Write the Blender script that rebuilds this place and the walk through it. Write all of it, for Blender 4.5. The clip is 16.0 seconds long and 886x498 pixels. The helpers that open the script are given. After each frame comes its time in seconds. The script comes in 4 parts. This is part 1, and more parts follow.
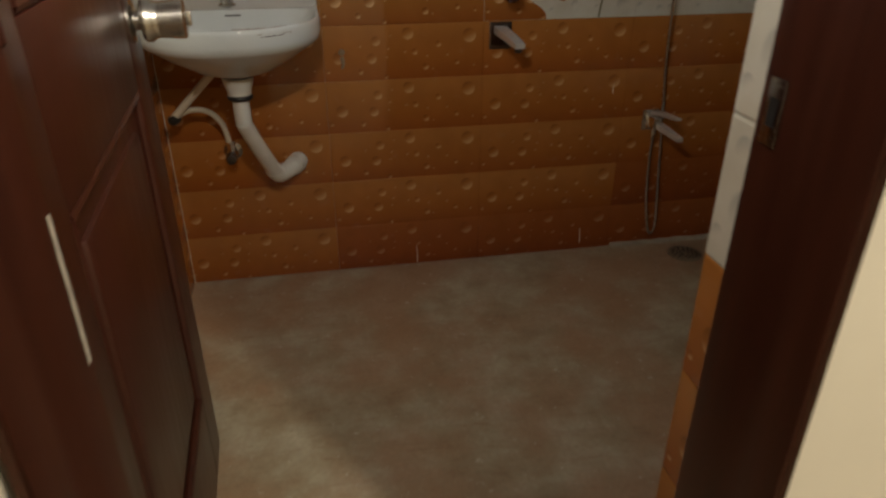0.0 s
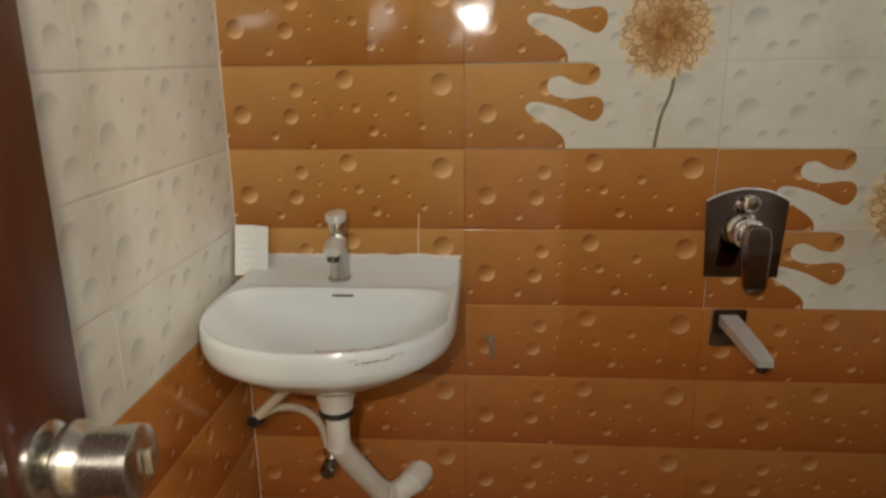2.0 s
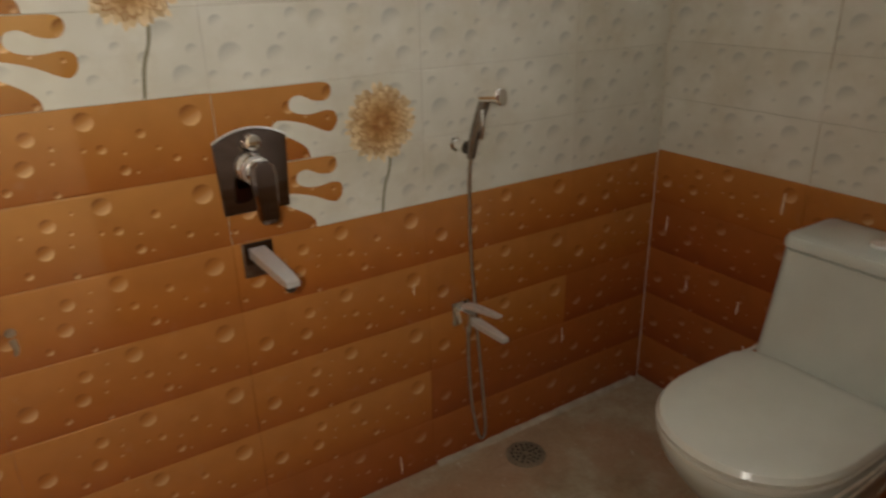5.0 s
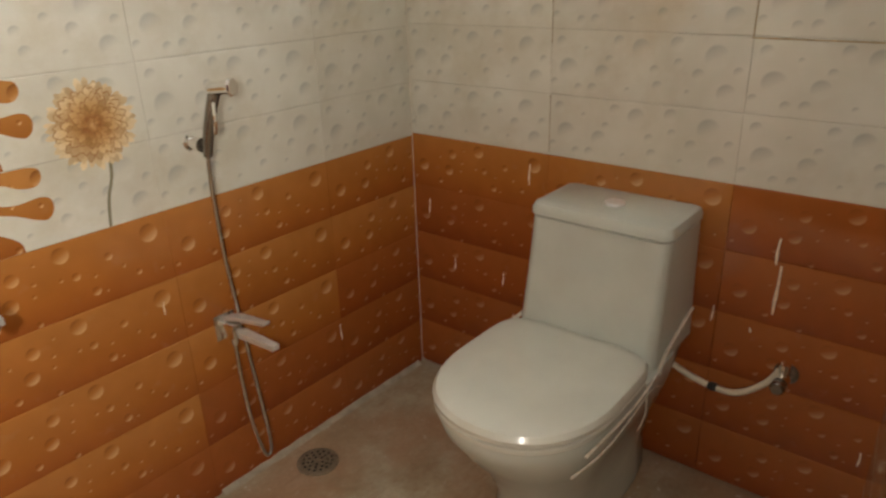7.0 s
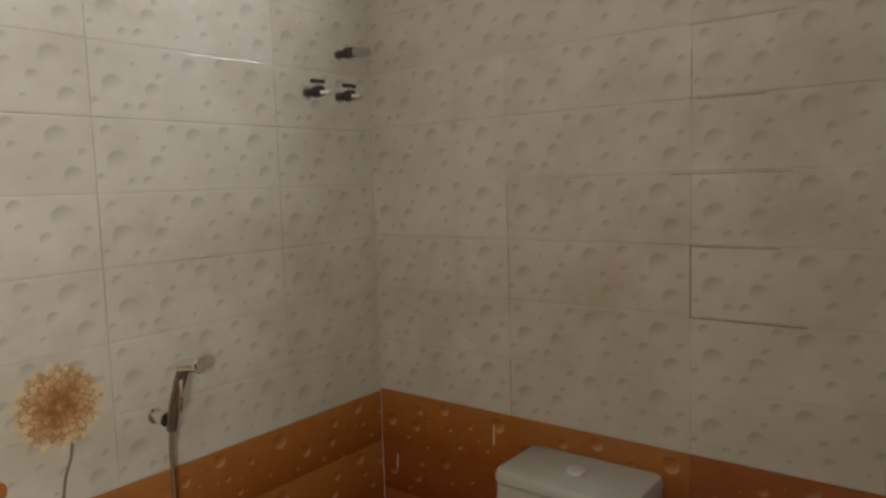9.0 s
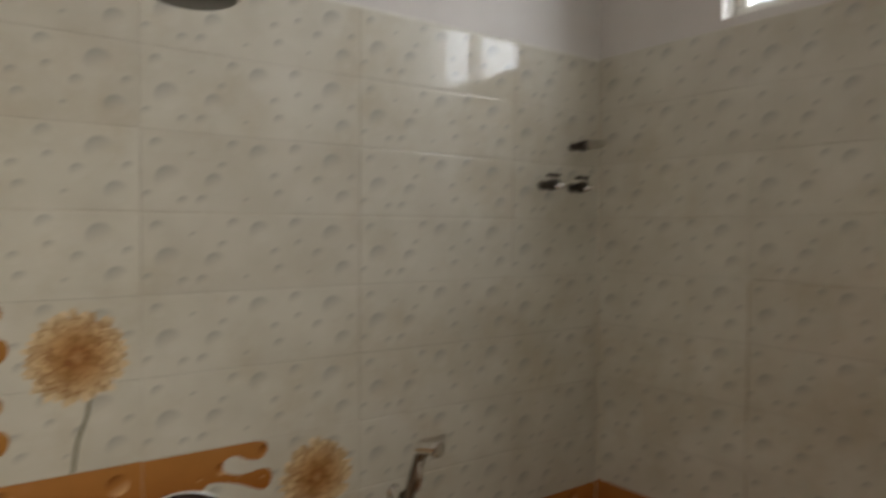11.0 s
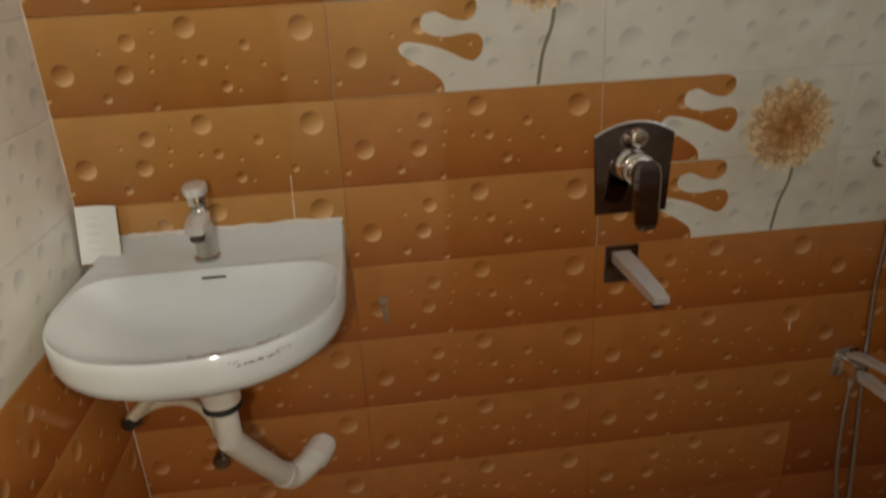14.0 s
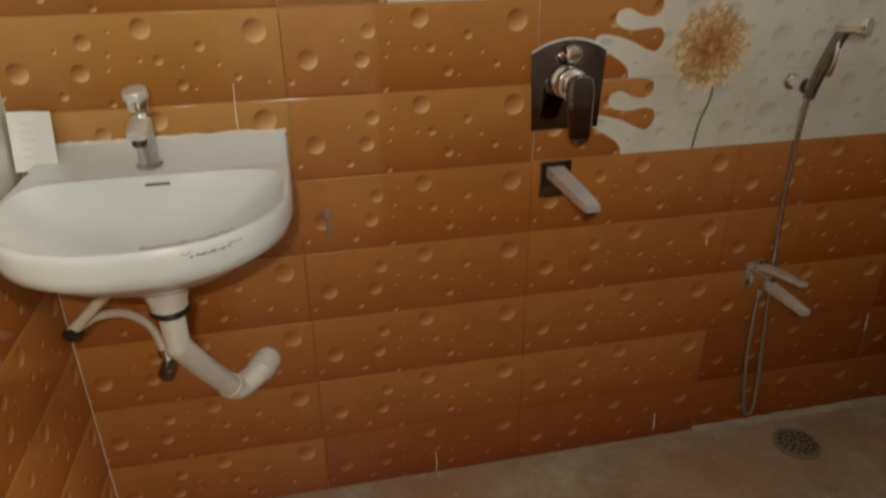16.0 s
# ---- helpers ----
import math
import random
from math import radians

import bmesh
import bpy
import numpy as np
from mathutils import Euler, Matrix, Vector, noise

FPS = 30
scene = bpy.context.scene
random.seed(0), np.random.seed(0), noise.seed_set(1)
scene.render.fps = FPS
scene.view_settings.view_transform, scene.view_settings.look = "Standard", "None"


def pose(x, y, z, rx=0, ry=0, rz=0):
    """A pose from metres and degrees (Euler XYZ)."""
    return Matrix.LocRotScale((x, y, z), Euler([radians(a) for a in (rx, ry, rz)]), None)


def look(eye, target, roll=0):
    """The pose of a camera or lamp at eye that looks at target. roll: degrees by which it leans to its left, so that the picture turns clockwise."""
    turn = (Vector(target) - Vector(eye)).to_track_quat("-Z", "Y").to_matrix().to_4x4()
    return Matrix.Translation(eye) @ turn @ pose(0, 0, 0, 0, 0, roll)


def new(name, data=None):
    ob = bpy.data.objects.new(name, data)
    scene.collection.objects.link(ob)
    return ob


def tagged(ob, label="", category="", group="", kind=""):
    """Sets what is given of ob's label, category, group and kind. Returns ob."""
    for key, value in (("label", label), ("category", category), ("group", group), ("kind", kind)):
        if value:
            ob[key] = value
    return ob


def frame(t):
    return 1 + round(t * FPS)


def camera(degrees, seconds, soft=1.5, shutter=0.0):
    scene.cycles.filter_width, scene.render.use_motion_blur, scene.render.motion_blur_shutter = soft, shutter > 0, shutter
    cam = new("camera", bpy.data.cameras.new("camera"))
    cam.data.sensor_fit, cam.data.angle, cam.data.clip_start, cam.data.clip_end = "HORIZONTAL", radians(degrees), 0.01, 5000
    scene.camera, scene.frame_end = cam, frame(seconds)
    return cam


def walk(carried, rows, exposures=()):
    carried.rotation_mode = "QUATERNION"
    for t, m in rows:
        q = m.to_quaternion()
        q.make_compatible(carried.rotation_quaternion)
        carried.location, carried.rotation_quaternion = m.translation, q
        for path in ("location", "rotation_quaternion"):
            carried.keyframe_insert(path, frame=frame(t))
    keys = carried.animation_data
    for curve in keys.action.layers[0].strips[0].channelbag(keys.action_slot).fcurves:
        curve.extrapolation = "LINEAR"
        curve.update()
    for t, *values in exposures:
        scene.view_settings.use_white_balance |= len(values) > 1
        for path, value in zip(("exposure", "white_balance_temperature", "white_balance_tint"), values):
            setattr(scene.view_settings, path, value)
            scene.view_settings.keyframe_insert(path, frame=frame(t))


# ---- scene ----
cam = camera(65.2, 16.0, soft=2.4, shutter=0.4)
EXPOSURES = [(0.0, -0.9), (0.5, -0.12), (1.0, 0.08), (2.0, -0.1), (3.0, -0.22), (4.0, -0.28), (4.5, 0.0), (5.0, 0.08), (7.3, 0.95), (8.0, 0.7), (8.5, 0.35), (8.7, 0.25), (10.8, -0.5), (11.5, -0.3), (12.0, -0.18), (12.5, -0.2), (13.0, -0.2), (14.0, -0.3), (15.0, -0.05), (16.0, -0.05)]
TORCH, SPILL, DAY, HALL = 17.0, 9.5, 8.0, 50.0
PATH = [
    (0, (0.411, -1.959, 1.089), (0.744, -0.221, 0.157), 0.1),
    (0.5, (0.431, -1.739, 1.099), (0.774, 0.014, 0.199), 2.0),
    (1, (0.466, -1.526, 1.128), (0.601, 0.298, 0.319), 0.4),
    (1.5, (0.491, -1.343, 1.178), (0.36, 0.524, 0.474), 1.0),
    (2, (0.508, -1.271, 1.213), (0.357, 0.65, 0.677), -0.7),
    (2.5, (0.486, -1.247, 1.28), (0.436, 0.686, 0.77), -2.7),
    (3, (0.461, -1.262, 1.315), (0.551, 0.686, 0.873), -2.7),
    (3.5, (0.455, -1.279, 1.323), (0.739, 0.647, 0.866), -2.8),
    (4, (0.504, -1.313, 1.304), (1.045, 0.522, 0.72), -1.5),
    (4.5, (0.528, -1.325, 1.287), (1.308, 0.38, 0.592), -1.4),
    (5, (0.569, -1.315, 1.252), (1.559, 0.252, 0.5), -1.4),
    (7.5, (0.67, -1.317, 1.212), (2.201, -0.229, 0.525), -0.0),
    (8, (0.661, -1.277, 1.285), (2.281, -0.216, 0.783), 0.2),
    (8.5, (0.697, -1.383, 1.336), (2.301, -0.234, 1.01), -1.2),
    (10.8, (0.595, -1.345, 1.430), (1.925, 0.143, 1.468), 0.5),
    (11, (0.589, -1.324, 1.470), (1.788, 0.275, 1.416), 0.3),
    (11.5, (0.56, -1.27, 1.465), (1.403, 0.532, 1.258), -1.5),
    (12, (0.532, -1.199, 1.436), (0.958, 0.74, 1.194), -1.9),
    (12.5, (0.514, -1.194, 1.399), (0.693, 0.782, 1.152), -3.0),
    (13, (0.509, -1.189, 1.333), (0.554, 0.791, 1.055), -4.5),
    (13.5, (0.501, -1.165, 1.297), (0.608, 0.76, 0.763), -3.7),
    (14, (0.502, -1.156, 1.247), (0.683, 0.684, 0.485), -2.9),
    (14.5, (0.494, -1.163, 1.202), (0.667, 0.604, 0.28), -3.3),
    (15, (0.481, -1.174, 1.171), (0.704, 0.526, 0.142), -2.2),
    (15.5, (0.475, -1.202, 1.148), (0.758, 0.506, 0.147), -1.1),
    (16, (0.466, -1.223, 1.189), (0.836, 0.536, 0.31), -0.6),
]
walk(cam, [(t, look(eye, target, roll)) for t, eye, target, roll in PATH], EXPOSURES)

# ---- light and exposure ----
world = bpy.data.worlds.new("sky")
scene.world = world
world.use_nodes = True
wn = world.node_tree
sky = wn.nodes.new("ShaderNodeTexSky")
sky.sky_type, sky.sun_disc, sky.sun_elevation, sky.sun_rotation = "NISHITA", False, radians(42), radians(120)
wn.links.new(sky.outputs[0], wn.nodes["Background"].inputs[0])
wn.nodes["Background"].inputs[1].default_value = 0.12


def lamp(name, kind, watts, colour, m, size=0.1, size_y=None):
    data = bpy.data.lights.new(name, kind)
    data.energy, data.color = watts, colour
    if kind == "AREA":
        data.shape, data.size, data.size_y = "RECTANGLE", size, size_y or size
    elif kind == "SPOT":
        data.shadow_soft_size, data.spot_size, data.spot_blend = size, radians(160), 1.0
    else:
        data.shadow_soft_size = size
    ob = new(name, data)
    ob.matrix_world = m
    return ob


# the pair of torch diodes that the visitor holds at the doorway
lamp("torch_diode", "SPOT", TORCH, (1.0, 0.935, 0.83), look((0.405, -1.405, 1.35), (0.25, 0.0, 1.05)), 0.006)
lamp("torch_spill", "POINT", SPILL, (1.0, 0.935, 0.83), look((0.436, -1.405, 1.35), (0.38, 0.0, 1.05)), 0.006)
# daylight in the high window, and the lamp of the hall outside the door
lamp("window_daylight", "AREA", DAY, (0.92, 0.95, 1.0), look((2.30, -0.68, 2.20), (0.9, -0.68, 1.9)), 0.55, 0.38)
lamp("hall_lamp", "AREA", HALL, (1.0, 0.90, 0.68), look((1.50, -2.90, 2.35), (1.20, -1.56, 0.9)), 0.12, 0.12)

# ---- materials ----


def material(name, colour=(0.8, 0.8, 0.8), rough=0.5, metal=0.0):
    m = bpy.data.materials.new(name)
    m.use_nodes = True
    b = m.node_tree.nodes["Principled BSDF"]
    b.inputs["Base Color"].default_value = (*colour, 1)
    b.inputs["Roughness"].default_value = rough
    b.inputs["Metallic"].default_value = metal
    return m


class Net:
    """Short hand for the nodes of one material."""

    def __init__(self, m):
        self.t = m.node_tree
        self.b = self.t.nodes["Principled BSDF"]

    def node(self, kind, **values):
        n = self.t.nodes.new("ShaderNode" + kind)
        for k, v in values.items():
            n.inputs[k].default_value = v
        return n

    def put(self, source, socket):
        if isinstance(source, (int, float, tuple)):
            socket.default_value = source
        else:
            self.t.links.new(source, socket)

    def math(self, op, a, b=0.0, c=0.0, clamp=False):
        n = self.t.nodes.new("ShaderNodeMath")
        n.operation, n.use_clamp = op, clamp
        for s, v in zip(n.inputs, (a, b, c)):
            self.put(v, s)
        return n.outputs[0]

    def mix(self, f, a, b, blend="MIX"):
        n = self.t.nodes.new("ShaderNodeMixRGB")
        n.blend_type = blend
        for s, v in zip(n.inputs, (f, a, b)):
            self.put((*v, 1.0) if isinstance(v, tuple) and len(v) == 3 else v, s)
        return n.outputs[0]

    def ramp(self, f, *stops):
        n = self.t.nodes.new("ShaderNodeValToRGB")
        e = n.color_ramp.elements
        while len(e) < len(stops):
            e.new(0.5)
        for el, (p, c) in zip(e, stops):
            el.position, el.color = p, (*c, 1)
        self.put(f, n.inputs[0])
        return n.outputs[0]

    def noise(self, scale, detail=4.0, vector=None, rough=0.55):
        n = self.node("TexNoise", Scale=scale, Detail=detail, Roughness=rough)
        if vector is not None:
            self.put(vector, n.inputs["Vector"])
        return n.outputs["Fac"]

    def coords(self):
        return self.t.nodes.new("ShaderNodeTexCoord").outputs["Object"]

    def place(self):
        return self.t.nodes.new("ShaderNodeNewGeometry").outputs["Position"]

    def bump(self, height, strength, distance=0.002):
        n = self.node("Bump", Strength=strength, Distance=distance)
        self.put(height, n.inputs["Height"])
        self.put(n.outputs[0], self.b.inputs["Normal"])

    def colour(self, c):
        self.put(c, self.b.inputs["Base Color"])

    def rough(self, r):
        self.put(r, self.b.inputs["Roughness"])


# printed drops of one tile course, 450 x 150 mm: place along, place up, radius (mm)
ORANGE_DROPS = [(41, 64, 19), (132, 60, 16), (145, 107, 14.5), (234, 125, 18.5), (284, 33, 10.5), (100, 25, 8.5), (253, 75, 9.5),
                (320, 94, 9.5), (409, 115, 22), (374, 42, 7.5), (171, 8, 7), (101, 95, 4.5), (178, 87, 5), (346, 65, 5), (225, 77, 5),
                (174, 64, 4.5), (288, 64, 4.5), (423, 33, 4.5), (10, 28, 6.5), (185, 122, 4), (304, 27, 4)]
WHITE_DROPS = [(75, 20, 10), (170, 128, 12), (255, 72, 10), (300, 128, 14), (350, 68, 12), (430, 78, 10), (12, 30, 9), (110, 22, 11),
               (48, 62, 22), (133, 57, 17), (28, 122, 12), (149, 88, 9), (264, 38, 11), (306, 90, 9), (222, 115, 19),
               (384, 106, 22), (410, 34, 18), (196, 25, 6), (330, 30, 6), (92, 108, 6)]


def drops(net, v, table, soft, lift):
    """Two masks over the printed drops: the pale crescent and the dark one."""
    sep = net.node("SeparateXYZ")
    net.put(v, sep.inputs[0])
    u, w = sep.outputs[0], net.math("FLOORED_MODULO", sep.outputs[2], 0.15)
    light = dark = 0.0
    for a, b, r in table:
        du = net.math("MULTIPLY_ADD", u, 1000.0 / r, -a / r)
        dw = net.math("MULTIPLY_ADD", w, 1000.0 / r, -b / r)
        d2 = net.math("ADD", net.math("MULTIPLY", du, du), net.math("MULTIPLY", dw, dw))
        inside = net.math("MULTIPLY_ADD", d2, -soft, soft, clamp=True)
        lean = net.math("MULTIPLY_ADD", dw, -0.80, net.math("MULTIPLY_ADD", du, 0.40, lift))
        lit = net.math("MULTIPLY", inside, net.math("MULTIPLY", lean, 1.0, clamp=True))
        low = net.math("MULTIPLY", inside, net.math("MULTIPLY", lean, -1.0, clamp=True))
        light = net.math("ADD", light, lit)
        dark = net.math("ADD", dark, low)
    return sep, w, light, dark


def glazed(name, orange, low=None, mid=None, top=None, relief=1.0):
    m = material(name, rough=0.12)
    net = Net(m)
    v = net.coords()
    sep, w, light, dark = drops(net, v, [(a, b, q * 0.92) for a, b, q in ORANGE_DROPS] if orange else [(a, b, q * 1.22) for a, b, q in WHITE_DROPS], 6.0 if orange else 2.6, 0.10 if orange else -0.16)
    rnd = net.node("ObjectInfo").outputs["Random"]
    if orange:
        base = net.ramp(net.math("MULTIPLY", w, 6.667), (0.0, low), (0.35, mid), (0.95, top))
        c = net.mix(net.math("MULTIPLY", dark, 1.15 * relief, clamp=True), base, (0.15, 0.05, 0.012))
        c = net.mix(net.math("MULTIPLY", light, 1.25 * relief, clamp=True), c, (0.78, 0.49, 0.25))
        c = net.mix(0.35, c, net.ramp(net.noise(16.0, 3.0, net.place()), (0.3, (0.75, 0.72, 0.70)), (0.7, (1.08, 1.05, 1.02))), "MULTIPLY")
    else:
        cloud = net.noise(7.0, 3.0, net.place())
        base = net.ramp(cloud, (0.3, (0.60, 0.575, 0.49)), (0.7, (0.70, 0.68, 0.60)))
        blot = net.ramp(net.noise(3.1, 7.0, net.place(), 0.68), (0.50, (0,) * 3), (0.72, (0.55,) * 3))
        base = net.mix(blot, base, (0.47, 0.40, 0.27))
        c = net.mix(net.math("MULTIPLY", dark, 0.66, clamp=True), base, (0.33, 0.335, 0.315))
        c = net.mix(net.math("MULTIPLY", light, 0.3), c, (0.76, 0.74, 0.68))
    c = net.mix(1.0, c, net.ramp(rnd, (0.0, (0.93, 0.92, 0.91)), (1.0, (1.0, 1.0, 1.0))), "MULTIPLY")
    dust = net.noise(23.0, 6.0, net.place())
    c = net.mix(net.math("MULTIPLY_ADD", dust, 0.4, -0.25, clamp=True), c, (0.55, 0.47, 0.38))
    net.colour(c)
    net.rough(net.ramp(dust, (0.35, (0.035,) * 3), (0.80, (0.11,) * 3)))
    net.bump(net.noise(7.0, 1.0, net.place()), 0.12, 0.004)
    return m


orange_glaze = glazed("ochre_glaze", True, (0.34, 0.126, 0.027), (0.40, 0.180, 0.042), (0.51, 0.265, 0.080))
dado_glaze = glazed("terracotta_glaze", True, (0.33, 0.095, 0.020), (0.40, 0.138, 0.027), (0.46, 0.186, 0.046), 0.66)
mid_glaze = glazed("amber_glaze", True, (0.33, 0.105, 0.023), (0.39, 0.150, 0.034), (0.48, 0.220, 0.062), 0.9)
# redder tiles; their darker tone also stands in for the torch's falloff
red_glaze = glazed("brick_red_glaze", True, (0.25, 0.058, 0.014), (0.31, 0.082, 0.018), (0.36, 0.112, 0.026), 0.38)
# dado tile paled to beige: torch glare at a grazing angle, put into the colour
glare_glaze = glazed("glare_paled_glaze", True, (0.40, 0.27, 0.15), (0.46, 0.33, 0.20), (0.50, 0.38, 0.25), 0.4)
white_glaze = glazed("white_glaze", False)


def plain(name, colour, rough=0.5, metal=0.0, vary=0.12, scale=18.0, bump=0.1, depth=0.002, spots=None):
    m = material(name, colour, rough, metal)
    net = Net(m)
    a, b = net.noise(scale, 5.0, net.place()), net.noise(scale * 9, 3.0, net.place())
    lo, hi = tuple(c * (1 - vary) for c in colour), tuple(min(1, c * (1 + vary)) for c in colour)
    c = net.ramp(a, (0.3, lo), (0.7, hi))
    if spots:
        c = net.mix(net.ramp(net.noise(scale * 0.6, 7.0, net.place(), 0.7), (0.52, (0,) * 3), (0.68, (0.8,) * 3)), c, spots)
    net.colour(c)
    net.rough(net.math("MULTIPLY_ADD", b, rough * 0.6, rough * 0.7))
    if bump:
        net.bump(b, bump, depth)
    return m


grout = plain("grout", (0.60, 0.53, 0.43), 0.9, vary=0.2, scale=30)
dirty_grout = plain("dirty_grout", (0.36, 0.27, 0.15), 0.9, vary=0.4, scale=60)
paint = plain("wall_paint", (0.66, 0.63, 0.60), 0.65, vary=0.05, scale=4, bump=0.15)
hall_paint = plain("hall_paint", (0.84, 0.80, 0.72), 0.6, vary=0.04, scale=4, bump=0.12)
ceramic = plain("white_ceramic", (0.66, 0.69, 0.68), 0.10, vary=0.03, scale=8, bump=0.0)
toilet_glaze = plain("ivory_ceramic", (0.53, 0.555, 0.50), 0.14, vary=0.05, scale=9, bump=0.0)
seat_plastic = plain("seat_plastic", (0.60, 0.60, 0.53), 0.22, vary=0.04, scale=9, bump=0.03)
chrome = plain("chrome", (0.84, 0.83, 0.81), 0.09, 1.0, vary=0.06, scale=40, bump=0.0)
# ordinary chrome, its base darkened to paint in the dark room it reflects
plate_chrome = plain("dark_reflection_chrome", (0.21, 0.165, 0.155), 0.07, 1.0, vary=0.08, scale=30, bump=0.0)
smoked = plain("smoked_steel", (0.30, 0.28, 0.26), 0.25, 1.0, vary=0.1, scale=40, bump=0.0)
satin = plain("satin_chrome", (0.74, 0.74, 0.72), 0.30, 0.55, vary=0.05, scale=40, bump=0.0)
steel = plain("brushed_steel", (0.60, 0.58, 0.54), 0.25, 1.0, vary=0.1, scale=60, bump=0.05)
dark_metal = plain("dark_metal", (0.10, 0.09, 0.08), 0.35, 1.0, vary=0.2, scale=40, bump=0.0)
pvc = plain("white_pvc", (0.70, 0.68, 0.61), 0.35, vary=0.06, scale=25, bump=0.05)
cream_hose = plain("cream_hose", (0.62, 0.54, 0.41), 0.45, vary=0.08, scale=25, bump=0.05)
film = plain("packing_film", (0.60, 0.55, 0.46), 0.25, vary=0.2, scale=60, bump=0.3)
rubber = plain("black_rubber", (0.015, 0.014, 0.013), 0.5, vary=0.2, bump=0.05)
sealant = plain("white_sealant", (0.72, 0.70, 0.64), 0.7, vary=0.1, scale=50, bump=0.3)
cement = plain("cement_fillet", (0.38, 0.32, 0.24), 0.85, vary=0.25, scale=25, bump=0.4)
paper = plain("paper", (0.76, 0.76, 0.73), 0.8, vary=0.04, scale=30, bump=0.05)
ink = material("ink", (0.09, 0.08, 0.08), 0.6)
rose_ink = material("rose_ink", (0.36, 0.30, 0.27), 0.6)
drip = plain("cement_drip", (0.78, 0.62, 0.45), 0.8, vary=0.2, scale=70)
stem_print = material("stem_print", (0.22, 0.20, 0.13), 0.2)
petal_gap = material("petal_gap_print", (0.31, 0.15, 0.06), 0.15)
black_hole = material("black_hole", (0.01, 0.01, 0.01), 0.6)


def timber():
    m = material("dark_red_timber", rough=0.25)
    net = Net(m)
    mp = net.node("Mapping", Scale=(14.0, 14.0, 1.2))
    net.put(net.place(), mp.inputs[0])
    g = net.noise(4.0, 6.0, mp.outputs[0])
    c = net.ramp(g, (0.25, (0.034, 0.009, 0.005)), (0.55, (0.046, 0.012, 0.006)), (0.8, (0.060, 0.016, 0.008)))
    scuff = net.ramp(net.noise(11.0, 8.0, net.place(), 0.7), (0.68, (0,) * 3), (0.80, (0.25,) * 3))
    net.colour(net.mix(scuff, c, (0.20, 0.12, 0.085)))
    net.rough(net.math("MULTIPLY_ADD", g, 0.20, 0.24))
    net.bump(g, 0.06, 0.001)
    return m


def floor_stone():
    m = material("dusty_floor", rough=0.4)
    net = Net(m)
    p = net.place()
    big, mid, fine = net.noise(2.3, 6.0, p, 0.62), net.noise(7.0, 7.0, p, 0.65), net.noise(90.0, 4.0, p)
    c = net.ramp(mid, (0.30, (0.27, 0.19, 0.115)), (0.48, (0.37, 0.30, 0.20)), (0.66, (0.47, 0.42, 0.31)))
    c = net.mix(net.ramp(big, (0.44, (0,) * 3), (0.60, (0.62,) * 3)), c, (0.37, 0.20, 0.11))
    spots = net.ramp(net.noise(31.0, 5.0, p, 0.7), (0.62, (0,) * 3), (0.70, (0.9,) * 3))
    c = net.mix(spots, c, (0.56, 0.51, 0.42))
    scrape = net.node("Mapping", Scale=(3.0, 17.0, 1.0), Rotation=(0.0, 0.0, 0.5))
    net.put(p, scrape.inputs[0])
    c = net.mix(net.ramp(net.noise(2.6, 6.0, scrape.outputs[0], 0.7), (0.56, (0,) * 3), (0.72, (0.6,) * 3)), c, (0.27, 0.15, 0.085))
    c = net.mix(0.25, c, net.ramp(fine, (0.3, (0.6,) * 3), (0.7, (1.2,) * 3)), "MULTIPLY")
    net.colour(c)
    net.rough(net.ramp(mid, (0.3, (0.30,) * 3), (0.7, (0.60,) * 3)))
    net.bump(fine, 0.2, 0.001)
    return m


def petals():
    m = material("petal_print", rough=0.15)
    net = Net(m)
    rnd = net.t.nodes.new("ShaderNodeNewGeometry").outputs["Random Per Island"]
    sep = net.node("SeparateXYZ")
    net.put(net.coords(), sep.inputs[0])
    dx, dz = net.math("SUBTRACT", sep.outputs[0], 0.346), net.math("SUBTRACT", sep.outputs[2], 0.2)
    d = net.math("SQRT", net.math("ADD", net.math("MULTIPLY", dx, dx), net.math("MULTIPLY", dz, dz)))
    ring = net.ramp(net.math("MULTIPLY", d, 11.5), (0.0, (0.52, 0.30, 0.13)), (0.16, (0.33, 0.15, 0.05)), (0.42, (0.49, 0.29, 0.12)), (1.0, (0.67, 0.54, 0.35)))
    shade = net.ramp(rnd, (0.0, (0.72, 0.66, 0.60)), (0.30, (0.95, 0.93, 0.90)), (1.0, (1.18, 1.22, 1.25)))
    net.colour(net.mix(1.0, ring, shade, "MULTIPLY"))
    return m


def pane_glass():
    m = material("frosted_glass", (0.9, 0.92, 0.93), 0.35)
    m.node_tree.nodes["Principled BSDF"].inputs["Transmission Weight"].default_value = 1.0
    return m


wood, floor_mat, petal_mat, glass = timber(), floor_stone(), petals(), pane_glass()

# ---- mesh helpers ----


def finish(name, bm, mat, parent=None, label="", smooth=False):
    me = bpy.data.meshes.new(name)
    bm.normal_update()
    bm.to_mesh(me)
    bm.free()
    me.materials.append(mat)
    if smooth:
        me.polygons.foreach_set("use_smooth", [True] * len(me.polygons))
        me.set_sharp_from_angle(angle=radians(38))
    ob = new(name, me)
    ob.parent = parent
    if label:
        ob["label"] = label
    return ob


def part(name, bm, mat, parent, label="", smooth=True):
    return finish(name, bm, mat, parent, label, smooth)


def thing(name, label, category, group=""):
    return tagged(new(name), label, category, group)


